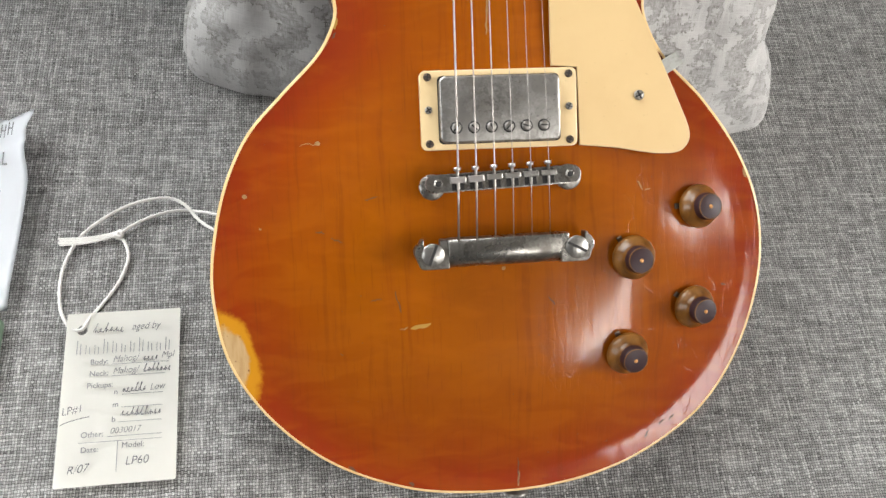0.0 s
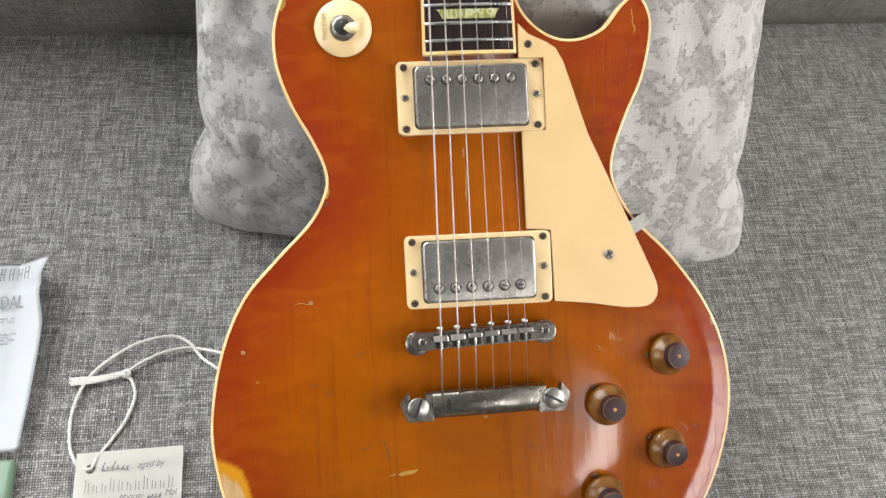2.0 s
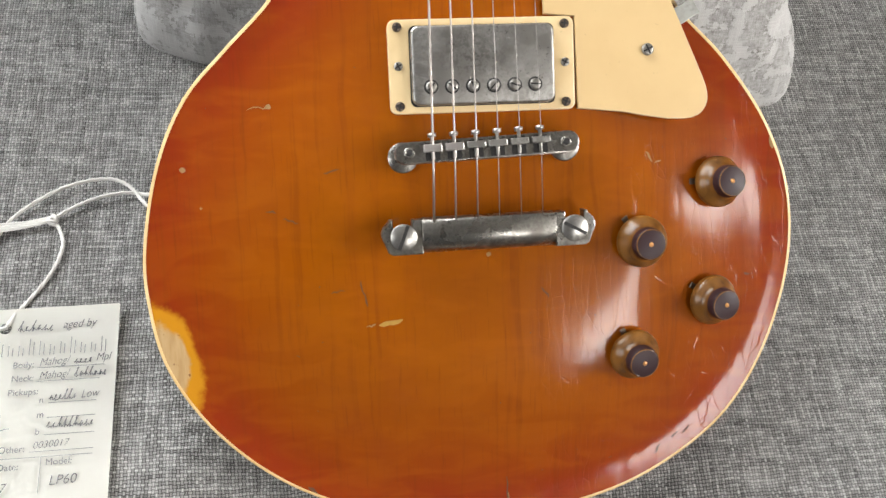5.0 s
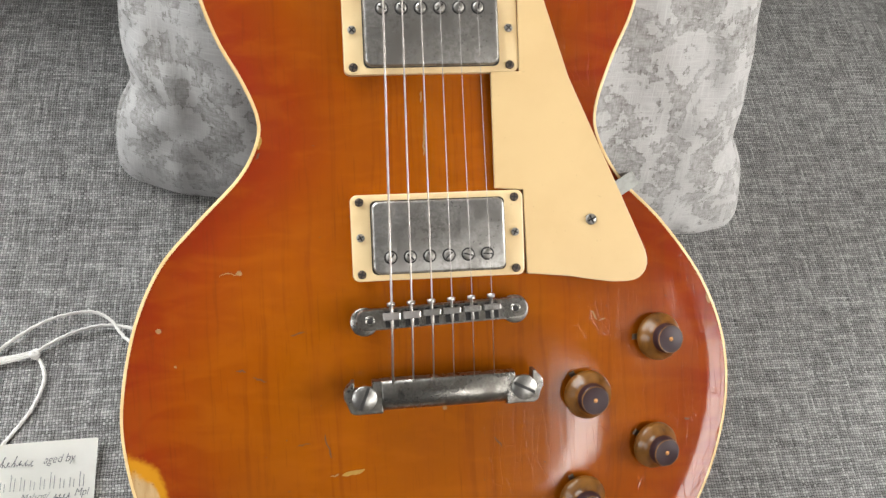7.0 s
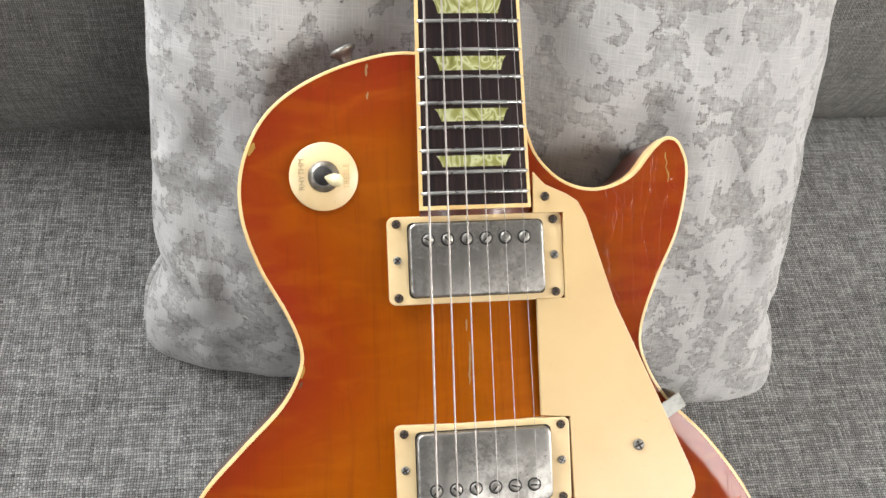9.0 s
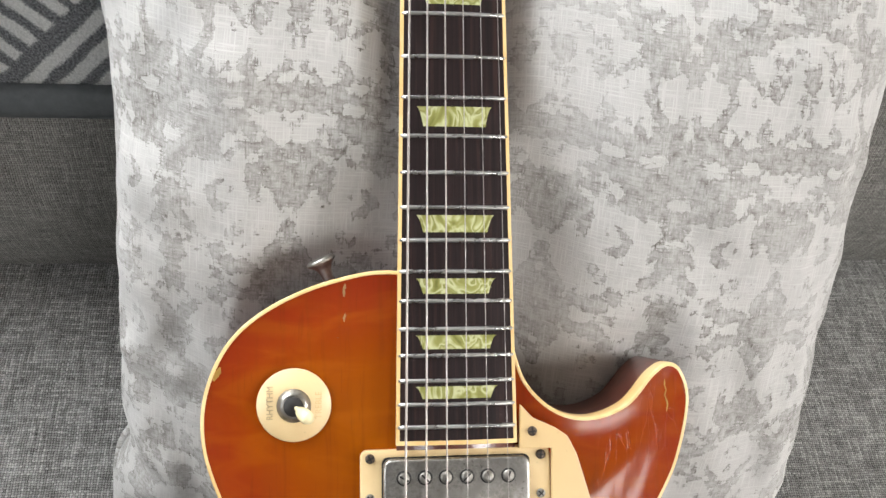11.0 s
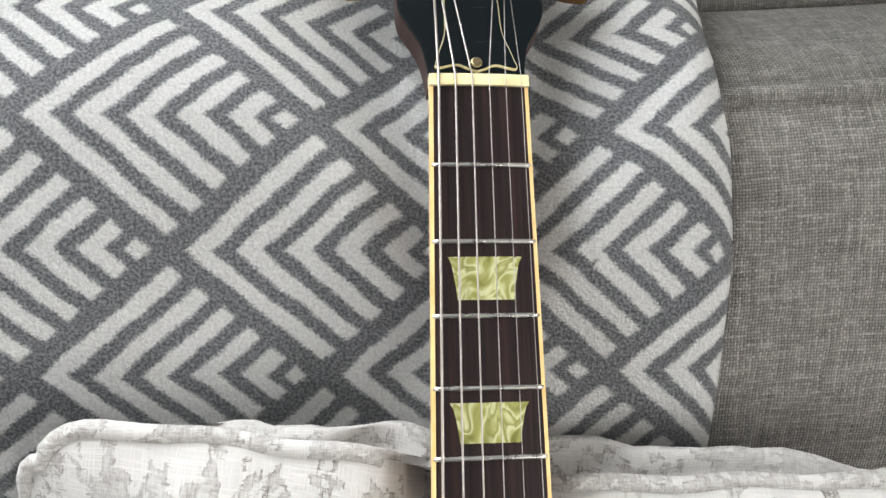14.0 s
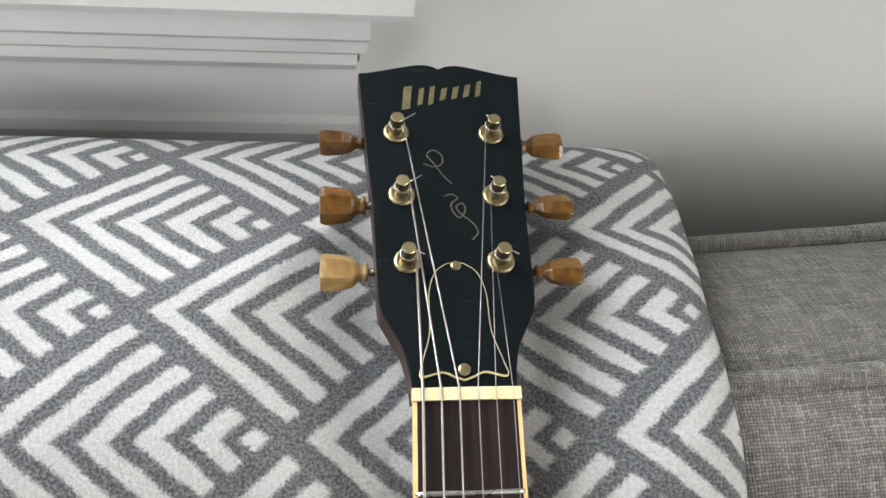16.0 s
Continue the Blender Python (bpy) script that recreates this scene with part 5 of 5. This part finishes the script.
for u, v, turn in ((0.1215, -0.0250, 70), (0.0783, -0.0535, 95), (0.1190, -0.0865, 80), (0.0752, -0.1120, 90)):
    base = top_w(u, v)
    g = 0.004
    nx = -(top_w(u + g, v) - top_w(u - g, v)) / (2 * g)
    ny = -(top_w(u, v + g) - top_w(u, v - g)) / (2 * g)
    m = Matrix.Translation((u, v, base + 0.0025)) @ Vector((nx, ny, 1)).to_track_quat("Z", "Y").to_matrix().to_4x4()
    skirt = [(0.0, 0), (0.0128, 0), (0.0132, 0.0008), (0.0131, 0.0024), (0.0122, 0.0040), (0.0100, 0.0060), (0.0085, 0.0078), (0.0083, 0.0088)]
    if KNOB is None:
        KNOB = (lathe(skirt, 40), lathe([(0.0083, 0.0088), (0.0080, 0.0128), (0.0076, 0.0136), (0.0070, 0.0138), (0, 0.0138)], 32), lathe([(0.0012, 0.0137), (0.0012, 0.0140), (0, 0.0140)], 14),
                lathe([(0.0072, 0.0138), (0.0074, 0.01392), (0.0077, 0.0136)], 32))
        ka = part("knob", KNOB[0], AMBER, guitar, "amber speed-style bell knob with dark top")
        kb, kc, kd = part("crown", KNOB[1], KNOBTOP, ka, "smoked dark crown"), part("centre_dot", KNOB[2], KNOBPIN, ka), part("rim_line", KNOB[3], AMBER, ka)
        ka["label"] = "amber bell-shaped control knob with dark top"
        pt = part("pointer", boxes((-0.0016, 0.0016, 0.0110, 0.0152, -0.0014, -0.0008), bevel=0.0002), RUST, ka, "small dark metal pointer", smooth=False)
        kmeshes = [(o.name, o.data, o.get("label", "")) for o in (kb, kc, kd, pt)]
        ka.matrix_local = m
    else:
        k2 = sub("knob", ka.data, guitar, m)
        k2["label"] = ka["label"]
        for name, me, lab in kmeshes:
            tagged(sub(name.split(".")[0], me, k2, Matrix()), lab)

# strap buttons
for at, aim in (((-0.0600, 0.2465, edge_w(0.2465) - 0.020), (-0.45, 1, 0.1)), ((0.012, -0.1990, edge_w(-0.199) - 0.022), (0, -1, 0))):
    b = part("strap_button", lathe([(0.0030, -0.002), (0.0032, 0.0045), (0.0050, 0.0075), (0.0074, 0.0090), (0.0076, 0.0104), (0.0060, 0.0114), (0, 0.0112)], 26), NICKEL, guitar, "worn metal strap button")
    b.matrix_local = Matrix.Translation(at) @ Vector(aim).to_track_quat("Z", "Y").to_matrix().to_4x4()


# chips and scratches in the finish
def chip(points, width, material, label=""):
    bm = bmesh.new()
    rows = []
    for i, (x, y) in enumerate(points):
        p, q = points[max(i - 1, 0)], points[min(i + 1, len(points) - 1)]
        t = Vector((q[0] - p[0], q[1] - p[1])).normalized()
        w = (width if material is not CHIPD else 0.7 * width) * (0.35 if i in (0, len(points) - 1) else random.uniform(0.75, 1.3)) / 2
        a, b = (x - t.y * w, y + t.x * w), (x + t.y * w, y - t.x * w)
        rows.append([bm.verts.new((c[0] * MM, c[1] * MM, top_w(c[0] * MM, c[1] * MM) + 0.00016)) for c in (a, b)])
    for p, q in zip(rows, rows[1:]):
        bm.faces.new((p[0], p[1], q[1], q[0]))
    bmesh.ops.recalc_face_normals(bm, faces=bm.faces[:])
    if bm.faces and bm.faces[:][0].normal.z < 0:
        bmesh.ops.reverse_faces(bm, faces=bm.faces[:])
    part("finish_chip", bm, material, guitar, label)


def line(x0, y0, x1, y1, n=5, wob=0.5):
    return [(x0 + (x1 - x0) * k / n + random.uniform(-wob, wob), y0 + (y1 - y0) * k / n + random.uniform(-wob, wob)) for k in range(n + 1)]


chip(line(-115, 20, -104, 20.5, 7, 0.7), 0.5, CHIPL, "pale chip down to bare wood")
chip(line(-106, 20, -103, 21, 3, 0.3), 2.2, CHIPL)
chip(line(-149.5, -8, -147, -8.5, 3, 0.3), 2.6, CHIPL)
chip(line(-141, -27, -139.5, -27.5, 3, 0.2), 1.4, CHIPL)
chip(line(-56, -90, -44, -87.5), 2.0, CHIPY, "yellow scrape in the finish")
chip(line(-62, -90, -57, -89), 0.8, CHIPL)
chip(line(-64, -66, -61, -80), 1.0, CHIPD, "dark scratch in the finish")
chip(line(-108, -30, -103, -31), 1.2, CHIPD)
chip(line(-100, -34, -93, -37), 0.9, CHIPD)
chip(line(-79, -13, -72, -11), 1.0, CHIPD)
chip(line(-78, -72, -72, -71), 0.9, CHIPD)
chip(line(-0.5, -56, 1.5, -57, 3, 0.3), 2.2, CHIPL)
chip(line(27, -74, 31, -80), 1.0, CHIPD)
chip(line(9, -178, 9.5, -197, 8, 0.5), 1.0, CHIPD, "dark crack at the lower rim")
chip(line(9.6, -187, 9.2, -197, 5, 0.4), 0.9, CHIPL)
chip(line(-5, 100, -6, 78, 8, 0.5), 1.0, CHIPL, "long pale scratch between the pickups")
chip(line(-6, 112, -6.5, 106, 4, 0.3), 0.8, CHIPL)
chip(line(-92, 85, -90.5, 91, 4, 0.5), 2.2, CHIPY, "chipped edge at the waist")
chip(line(-93, 80, -91, 83, 3, 0.4), 1.6, CHIPD)
chip(line(-113.5, 199, -110, 205, 4, 0.5), 2.4, CHIPY, "chipped edge on the upper bout")
chip(line(-53, 238, -52, 244, 4, 0.4), 1.2, CHIPL)
chip(line(-53, 226, -52.5, 230, 3, 0.3), 1.0, CHIPL)
chip(line(105, 196, 107, 180, 8, 0.6), 0.7, CHIPY, "thin yellow crack on the cutaway horn")
chip(line(83, -8, 86, -14, 4, 0.5), 0.8, CHIPL)
chip(line(87, -14, 91, -13, 3, 0.4), 0.7, CHIPL)
chip(line(139, -74, 143, -75, 3, 0.3), 1.6, CHIPD)
chip(line(104, -160, 100, -163, 3, 0.4), 1.8, CHIPD)
chip(line(110, -157, 107, -161, 3, 0.4), 1.6, CHIPD)
chip(line(94, -166, 91, -171, 3, 0.4), 1.6, CHIPD)
chip(line(153, -3, 155, -9, 3, 0.4), 2.0, CHIPL)
chip(line(-96, -176, -92, -180, 3, 0.5), 2.4, CHIPD)
chip(line(-60, -189, -56, -191, 3, 0.5), 2.6, CHIPD)
for _ in range(44):
    a = random.uniform(-165, 160), random.uniform(-190, 235)
    if float(rim(a[0] * MM, a[1] * MM)[0]) > 0.004 and not (abs(a[0]) < 48 and a[1] > -60) and not (a[0] > 28 and a[1] > 5):
        r = random.uniform(0.5, 2.2)
        chip(line(a[0], a[1], a[0] + random.uniform(-r, r), a[1] + random.uniform(-r, r), 3, 0.2), random.uniform(0.35, 0.9), random.choice((CHIPD, CHIPD, CHIPD)))

# ---- things on the seat ----
def on_seat(x, y, up=0.0, turn=0.0):
    """A pose that lies on the seat cushion."""
    return pose(x, y, float(seat_z(x)) + up, 0, math.degrees(math.atan(0.045)), turn)


tag = empty("swing_tag", on_seat(-0.241, -0.072, 0.0045, 1.0), "cream card hang tag with printed and handwritten lines", "tag")
hole = (-0.0265, 0.0455)
outer = rounded(-0.0365, 0.0365, -0.0575, 0.0575, 0.0008, 2)
ring = [(hole[0] + 0.0033 * math.cos(a), hole[1] + 0.0033 * math.sin(a)) for a in np.linspace(0, math.tau, 20)[:-1]]
bm = bmesh.new()
from mathutils.geometry import delaunay_2d_cdt
allp = [Vector(p) for p in outer + ring]
no, nr = len(outer), len(ring)
vs, _, fs, *_ = delaunay_2d_cdt(allp, [(i, (i + 1) % no) for i in range(no)] + [(no + i, no + (i + 1) % nr) for i in range(nr)], [], 0, 1e-7)
bv = [bm.verts.new((v.x, v.y, 0.0008 * math.sin(v.x * 60))) for v in vs]
for f in fs:
    c = sum((vs[i] for i in f), Vector((0, 0))) / len(f)
    if (c - Vector(hole)).length > 0.00327:
        bm.faces.new([bv[i] for i in f])
bmesh.ops.solidify(bm, geom=bm.faces[:], thickness=0.0006)
part("card", bm, CARD, tag, smooth=False)
Z = 0.0011
for txt, x, y in (("Body:", -0.0195, 0.0205), ("Neck:", -0.0195, 0.0125), ("Pickups:", -0.0205, 0.0045), ("n", -0.0035, -0.0005), ("m", -0.0040, -0.0090), ("b", -0.0040, -0.0185), ("Other:", -0.0220, -0.0275), ("Date:", -0.0215, -0.0370), ("Model:", 0.0030, -0.0355)):
    lettering("lettering", txt, 0.0050, pose(x, y, Z), PRINT, tag)
bm = bmesh.new()
for x0, x1, y in ((-0.006, 0.030, 0.0200), (-0.006, 0.028, 0.0120), (0.0015, 0.027, -0.0008), (0.0015, 0.027, -0.0092), (0.0005, 0.027, -0.0188), (-0.006, 0.027, -0.0278), (-0.0230, 0.027, -0.0308)):
    box(bm, x0, x1, y - 0.00012, y + 0.00012, Z - 0.0002, Z)
box(bm, 0.0004, 0.0007, -0.0500, -0.0310, Z - 0.0002, Z)
part("rule_lines", bm, PRINT, tag, smooth=False)
lettering("lettering", "0030017", 0.0056, pose(-0.0045, -0.0262, Z, 0, 0, 2), INK, tag, 0.25, 0.95)
lettering("lettering", "LP60", 0.0075, pose(0.0055, -0.0465, Z, 0, 0, 2), INK, tag, 0.2, 0.95)
lettering("lettering", "LP#1", 0.0072, pose(-0.0345, -0.0125, Z, 0, 0, 8), INK, tag, 0.2, 0.85)
lettering("lettering", "R/07", 0.0072, pose(-0.0290, -0.0500, Z, 0, 0, 6), INK, tag, 0.35, 0.95)


def scribble(x0, x1, y, h, letters):
    """A run of unreadable handwriting: joined loops and stems of uneven height."""
    rnd = random.Random(int(1e5 * (x0 + 3 * y)))
    pts, step = [], (x1 - x0) / letters
    for k in range(letters):
        x, tall = x0 + step * k, h * rnd.choice((0.45, 0.5, 0.55, 1.0))
        lean = 0.25 * tall
        pts += [(x, y + rnd.uniform(0, 0.1) * h), (x + 0.35 * step + lean, y + tall), (x + rnd.uniform(0.1, 0.3) * step + lean, y + tall * rnd.uniform(0.8, 1.0)),
                (x + 0.4 * step, y + rnd.uniform(-0.08, 0.1) * h), (x + rnd.uniform(0.6, 0.8) * step, y + rnd.uniform(0.05, 0.4) * h)]
    part("handwriting", tube([(a, b, Z) for a, b in spline(pts, 4)], 0.00021, 5, flat=0.4), INK, tag)


for txt, x, y, size, turn in (("aged by", 0.0055, 0.0432, 0.0072, 2), ("Mahog/", -0.0055, 0.0210, 0.0066, 3), ("Mpl", 0.0250, 0.0222, 0.0066, 3), ("Mahog/", -0.0050, 0.0130, 0.0066, 3), ("Low", 0.0185, 0.0008, 0.0066, 3)):
    lettering("lettering", txt, size, pose(x, y, Z, 0, 0, turn), INK, tag, 0.35, 0.82)
scribble(-0.0190, 0.0010, 0.0425, 0.0062, 6)
scribble(0.0135, 0.0235, 0.0215, 0.0050, 4)
scribble(0.0140, 0.0320, 0.0138, 0.0050, 7)
scribble(0.0015, 0.0165, 0.0006, 0.0055, 6)
scribble(0.0015, 0.0270, -0.0150, 0.0052, 9)
part("handwriting", tube([(-0.0350 + 0.0175 * k / 8, -0.0190 + 0.0050 * (k / 8) ** 0.6, Z) for k in range(9)], 0.00022, 5, flat=0.4), INK, tag)
bm = bmesh.new()
for k in range(11):
    x = -0.0285 + 0.0056 * k
    hgt = (0.0095, 0.0062, 0.0060, 0.0098, 0.0082, 0.0060, 0.0075, 0.0098, 0.0062, 0.0060, 0.0090)[k]
    box(bm, x, x + 0.00035, 0.0278, 0.0278 + hgt, Z - 0.0002, Z)
    box(bm, x + 0.0022, x + 0.00255, 0.0278, 0.0278 + hgt * 0.8, Z - 0.0002, Z)
part("printed_mark", bm, PRINT, tag, smooth=False)

# cotton cord of the tag
def cord_z(x):
    return float(seat_z(x)) + 0.0015


loop_a = spline([(-0.267, -0.027), (-0.2735, -0.0265), (-0.280, -0.020), (-0.2850, -0.006), (-0.285, 0.020), (-0.274, 0.046), (-0.248, 0.0665), (-0.222, 0.0735), (-0.207, 0.068), (-0.195, 0.053), (-0.180, 0.040)], 8)
loop_b = spline([(-0.267, -0.026), (-0.263, -0.016), (-0.249, 0.006), (-0.243, 0.026), (-0.247, 0.040), (-0.252, 0.044), (-0.232, 0.0575), (-0.209, 0.0635), (-0.190, 0.059), (-0.172, 0.050)], 8)
cord = empty("tag_cord", Matrix(), "white twisted cotton cord tied to the hang tag", "cord")


def lift(i, n, x, extra):
    d = min(1.0, i / 10)
    rise = 0.0 if x < -0.20 else (x + 0.20) * 0.35
    return cord_z(x) + 0.0005 + extra * math.sin(math.pi * i / n) + (1 - d) * 0.0035 + rise


for name, lp, ex in (("cord_strand", loop_a, 0.001), ("cord_strand", loop_b, 0.0)):
    bm = bmesh.new()
    for ph in range(3):
        pts = []
        for i, (x, y) in enumerate(lp):
            a = i * 0.9 + ph * math.tau / 3
            pts.append((x + 0.00055 * math.cos(a), y + 0.00055 * math.sin(a) * 0.5, lift(i, len(lp), x, ex) + 0.00055 * math.sin(a)))
        tube(pts, 0.00082, 6, bm=bm)
    part(name, bm, CORD, cord)
bm = bmesh.new()
for k in range(6):
    e = spline([(-0.250, 0.0435 + 0.0006 * k), (-0.262, 0.040 + 0.0007 * k), (-0.275, 0.0375 + 0.0009 * k), (-0.289 - 0.0006 * (k % 3), 0.0368 + 0.0010 * k)], 6)
    tube([(x, y, cord_z(x) + 0.002 + 0.0006 * (k % 2)) for x, y in e], 0.0006, 6, bm=bm)
part("frayed_end", bm, CORD, cord)
bm = tube([(-0.2500 + 0.0022 * math.cos(a), 0.0440 + 0.0020 * math.sin(a), cord_z(-0.25) + 0.0030 + 0.0012 * math.sin(2 * a)) for a in np.linspace(0, math.tau, 17)[:-1]], 0.0014, 8, True)
part("knot", bm, CORD, cord)

# folded leaflet
leaf = empty("leaflet", Matrix(), "white printed paper leaflet with curled edge", "leaflet")


def leaf_at(a, b):
    y = -0.012 + 0.149 * b
    right = -0.3160 + 0.006 * float(smooth01(np.array(b / 0.62))) - 0.0045 * float(smooth01(np.array((b - 0.62) / 0.2))) + 0.005 * float(smooth01(np.array((b - 0.9) / 0.1)))
    left = -0.470
    x = left + (right - left) * a
    z = float(seat_z(x)) + 0.0035 + 0.008 * b * a + 0.010 * max(0.0, a - 0.86) / 0.14 * (0.3 + b) - 0.0022 * math.exp(-((b - 0.855) / 0.02) ** 2)
    z += 0.0016 * noise.noise(Vector((a * 6, b * 5, 2)))
    return (x, y, z)


bm = sheet(36, 40, leaf_at, lambda a, b: (a, b))
bmesh.ops.solidify(bm, geom=bm.faces[:], thickness=0.0003)
part("sheet", bm, PAPER, leaf)


def paper_pose(a, b, up=0.0007):
    p, q, r = Vector(leaf_at(a, b)), Vector(leaf_at(a + 0.02, b)), Vector(leaf_at(a, b + 0.02))
    ex = (q - p).normalized()
    ez = ex.cross(r - p).normalized()
    ey = ez.cross(ex)
    m = Matrix((ex, ey, ez)).transposed().to_4x4()
    m.translation = p + ez * up
    return m


lettering("lettering", "PEDAL", 0.0150, paper_pose(0.735, 0.735, 0.0016), PRINT, leaf, 0.0, 0.62)
bm = bmesh.new()
for k in range(8):
    x = -0.372 + 0.0062 * k
    p = leaf_at((x + 0.470) / 0.157, 0.92)
    for dx, hh in ((0.0, 0.011), (0.0026, 0.011)):
        box(bm, p[0] + dx, p[0] + dx + 0.0005, p[1] - 0.004, p[1] - 0.004 + hh, p[2] + 0.0012, p[2] + 0.0016)
    box(bm, p[0], p[0] + 0.003, p[1] + 0.0015, p[1] + 0.0020, p[2] + 0.0012, p[2] + 0.0016)
part("printed_mark", bm, PRINT, leaf, smooth=False)
bm = bmesh.new()
random.seed(5)
for b in (0.685, 0.668, 0.605, 0.588, 0.571, 0.554, 0.50, 0.40, 0.385, 0.345, 0.330, 0.315, 0.300, 0.285, 0.270, 0.255, 0.205, 0.190, 0.175):
    a = 0.05
    end = 0.84 + 0.03 * random.random() - 0.10 * (b < 0.55) - (0.25 if b in (0.50, 0.385, 0.255) else 0.0)
    while a < end:
        da = random.uniform(0.025, 0.07)
        p, q = leaf_at(a, b), leaf_at(min(a + da, end), b)
        box(bm, p[0], q[0], p[1] - 0.0006, p[1] + 0.0005, (p[2] + q[2]) / 2 + 0.0006, (p[2] + q[2]) / 2 + 0.0010)
        a += da + 0.012
part("text_bars", bm, make_paint("pale_print", (0.42, 0.42, 0.44), 0.7), leaf, "rows of small grey print", smooth=False)

# green effects box beside the leaflet
pedal = empty("pedal", on_seat(-0.372, -0.086, 0.0, -2), "pale green metal effects pedal with worn edges", "pedal")
part("casing", boxes((-0.052, 0.052, -0.072, 0.070, 0.0, 0.010), bevel=0.0035, seg=3), GREENC, pedal)
part("base_plate", boxes((-0.050, 0.050, -0.070, 0.068, -0.004, 0.0005), bevel=0.001), NICKEL, pedal, smooth=False)
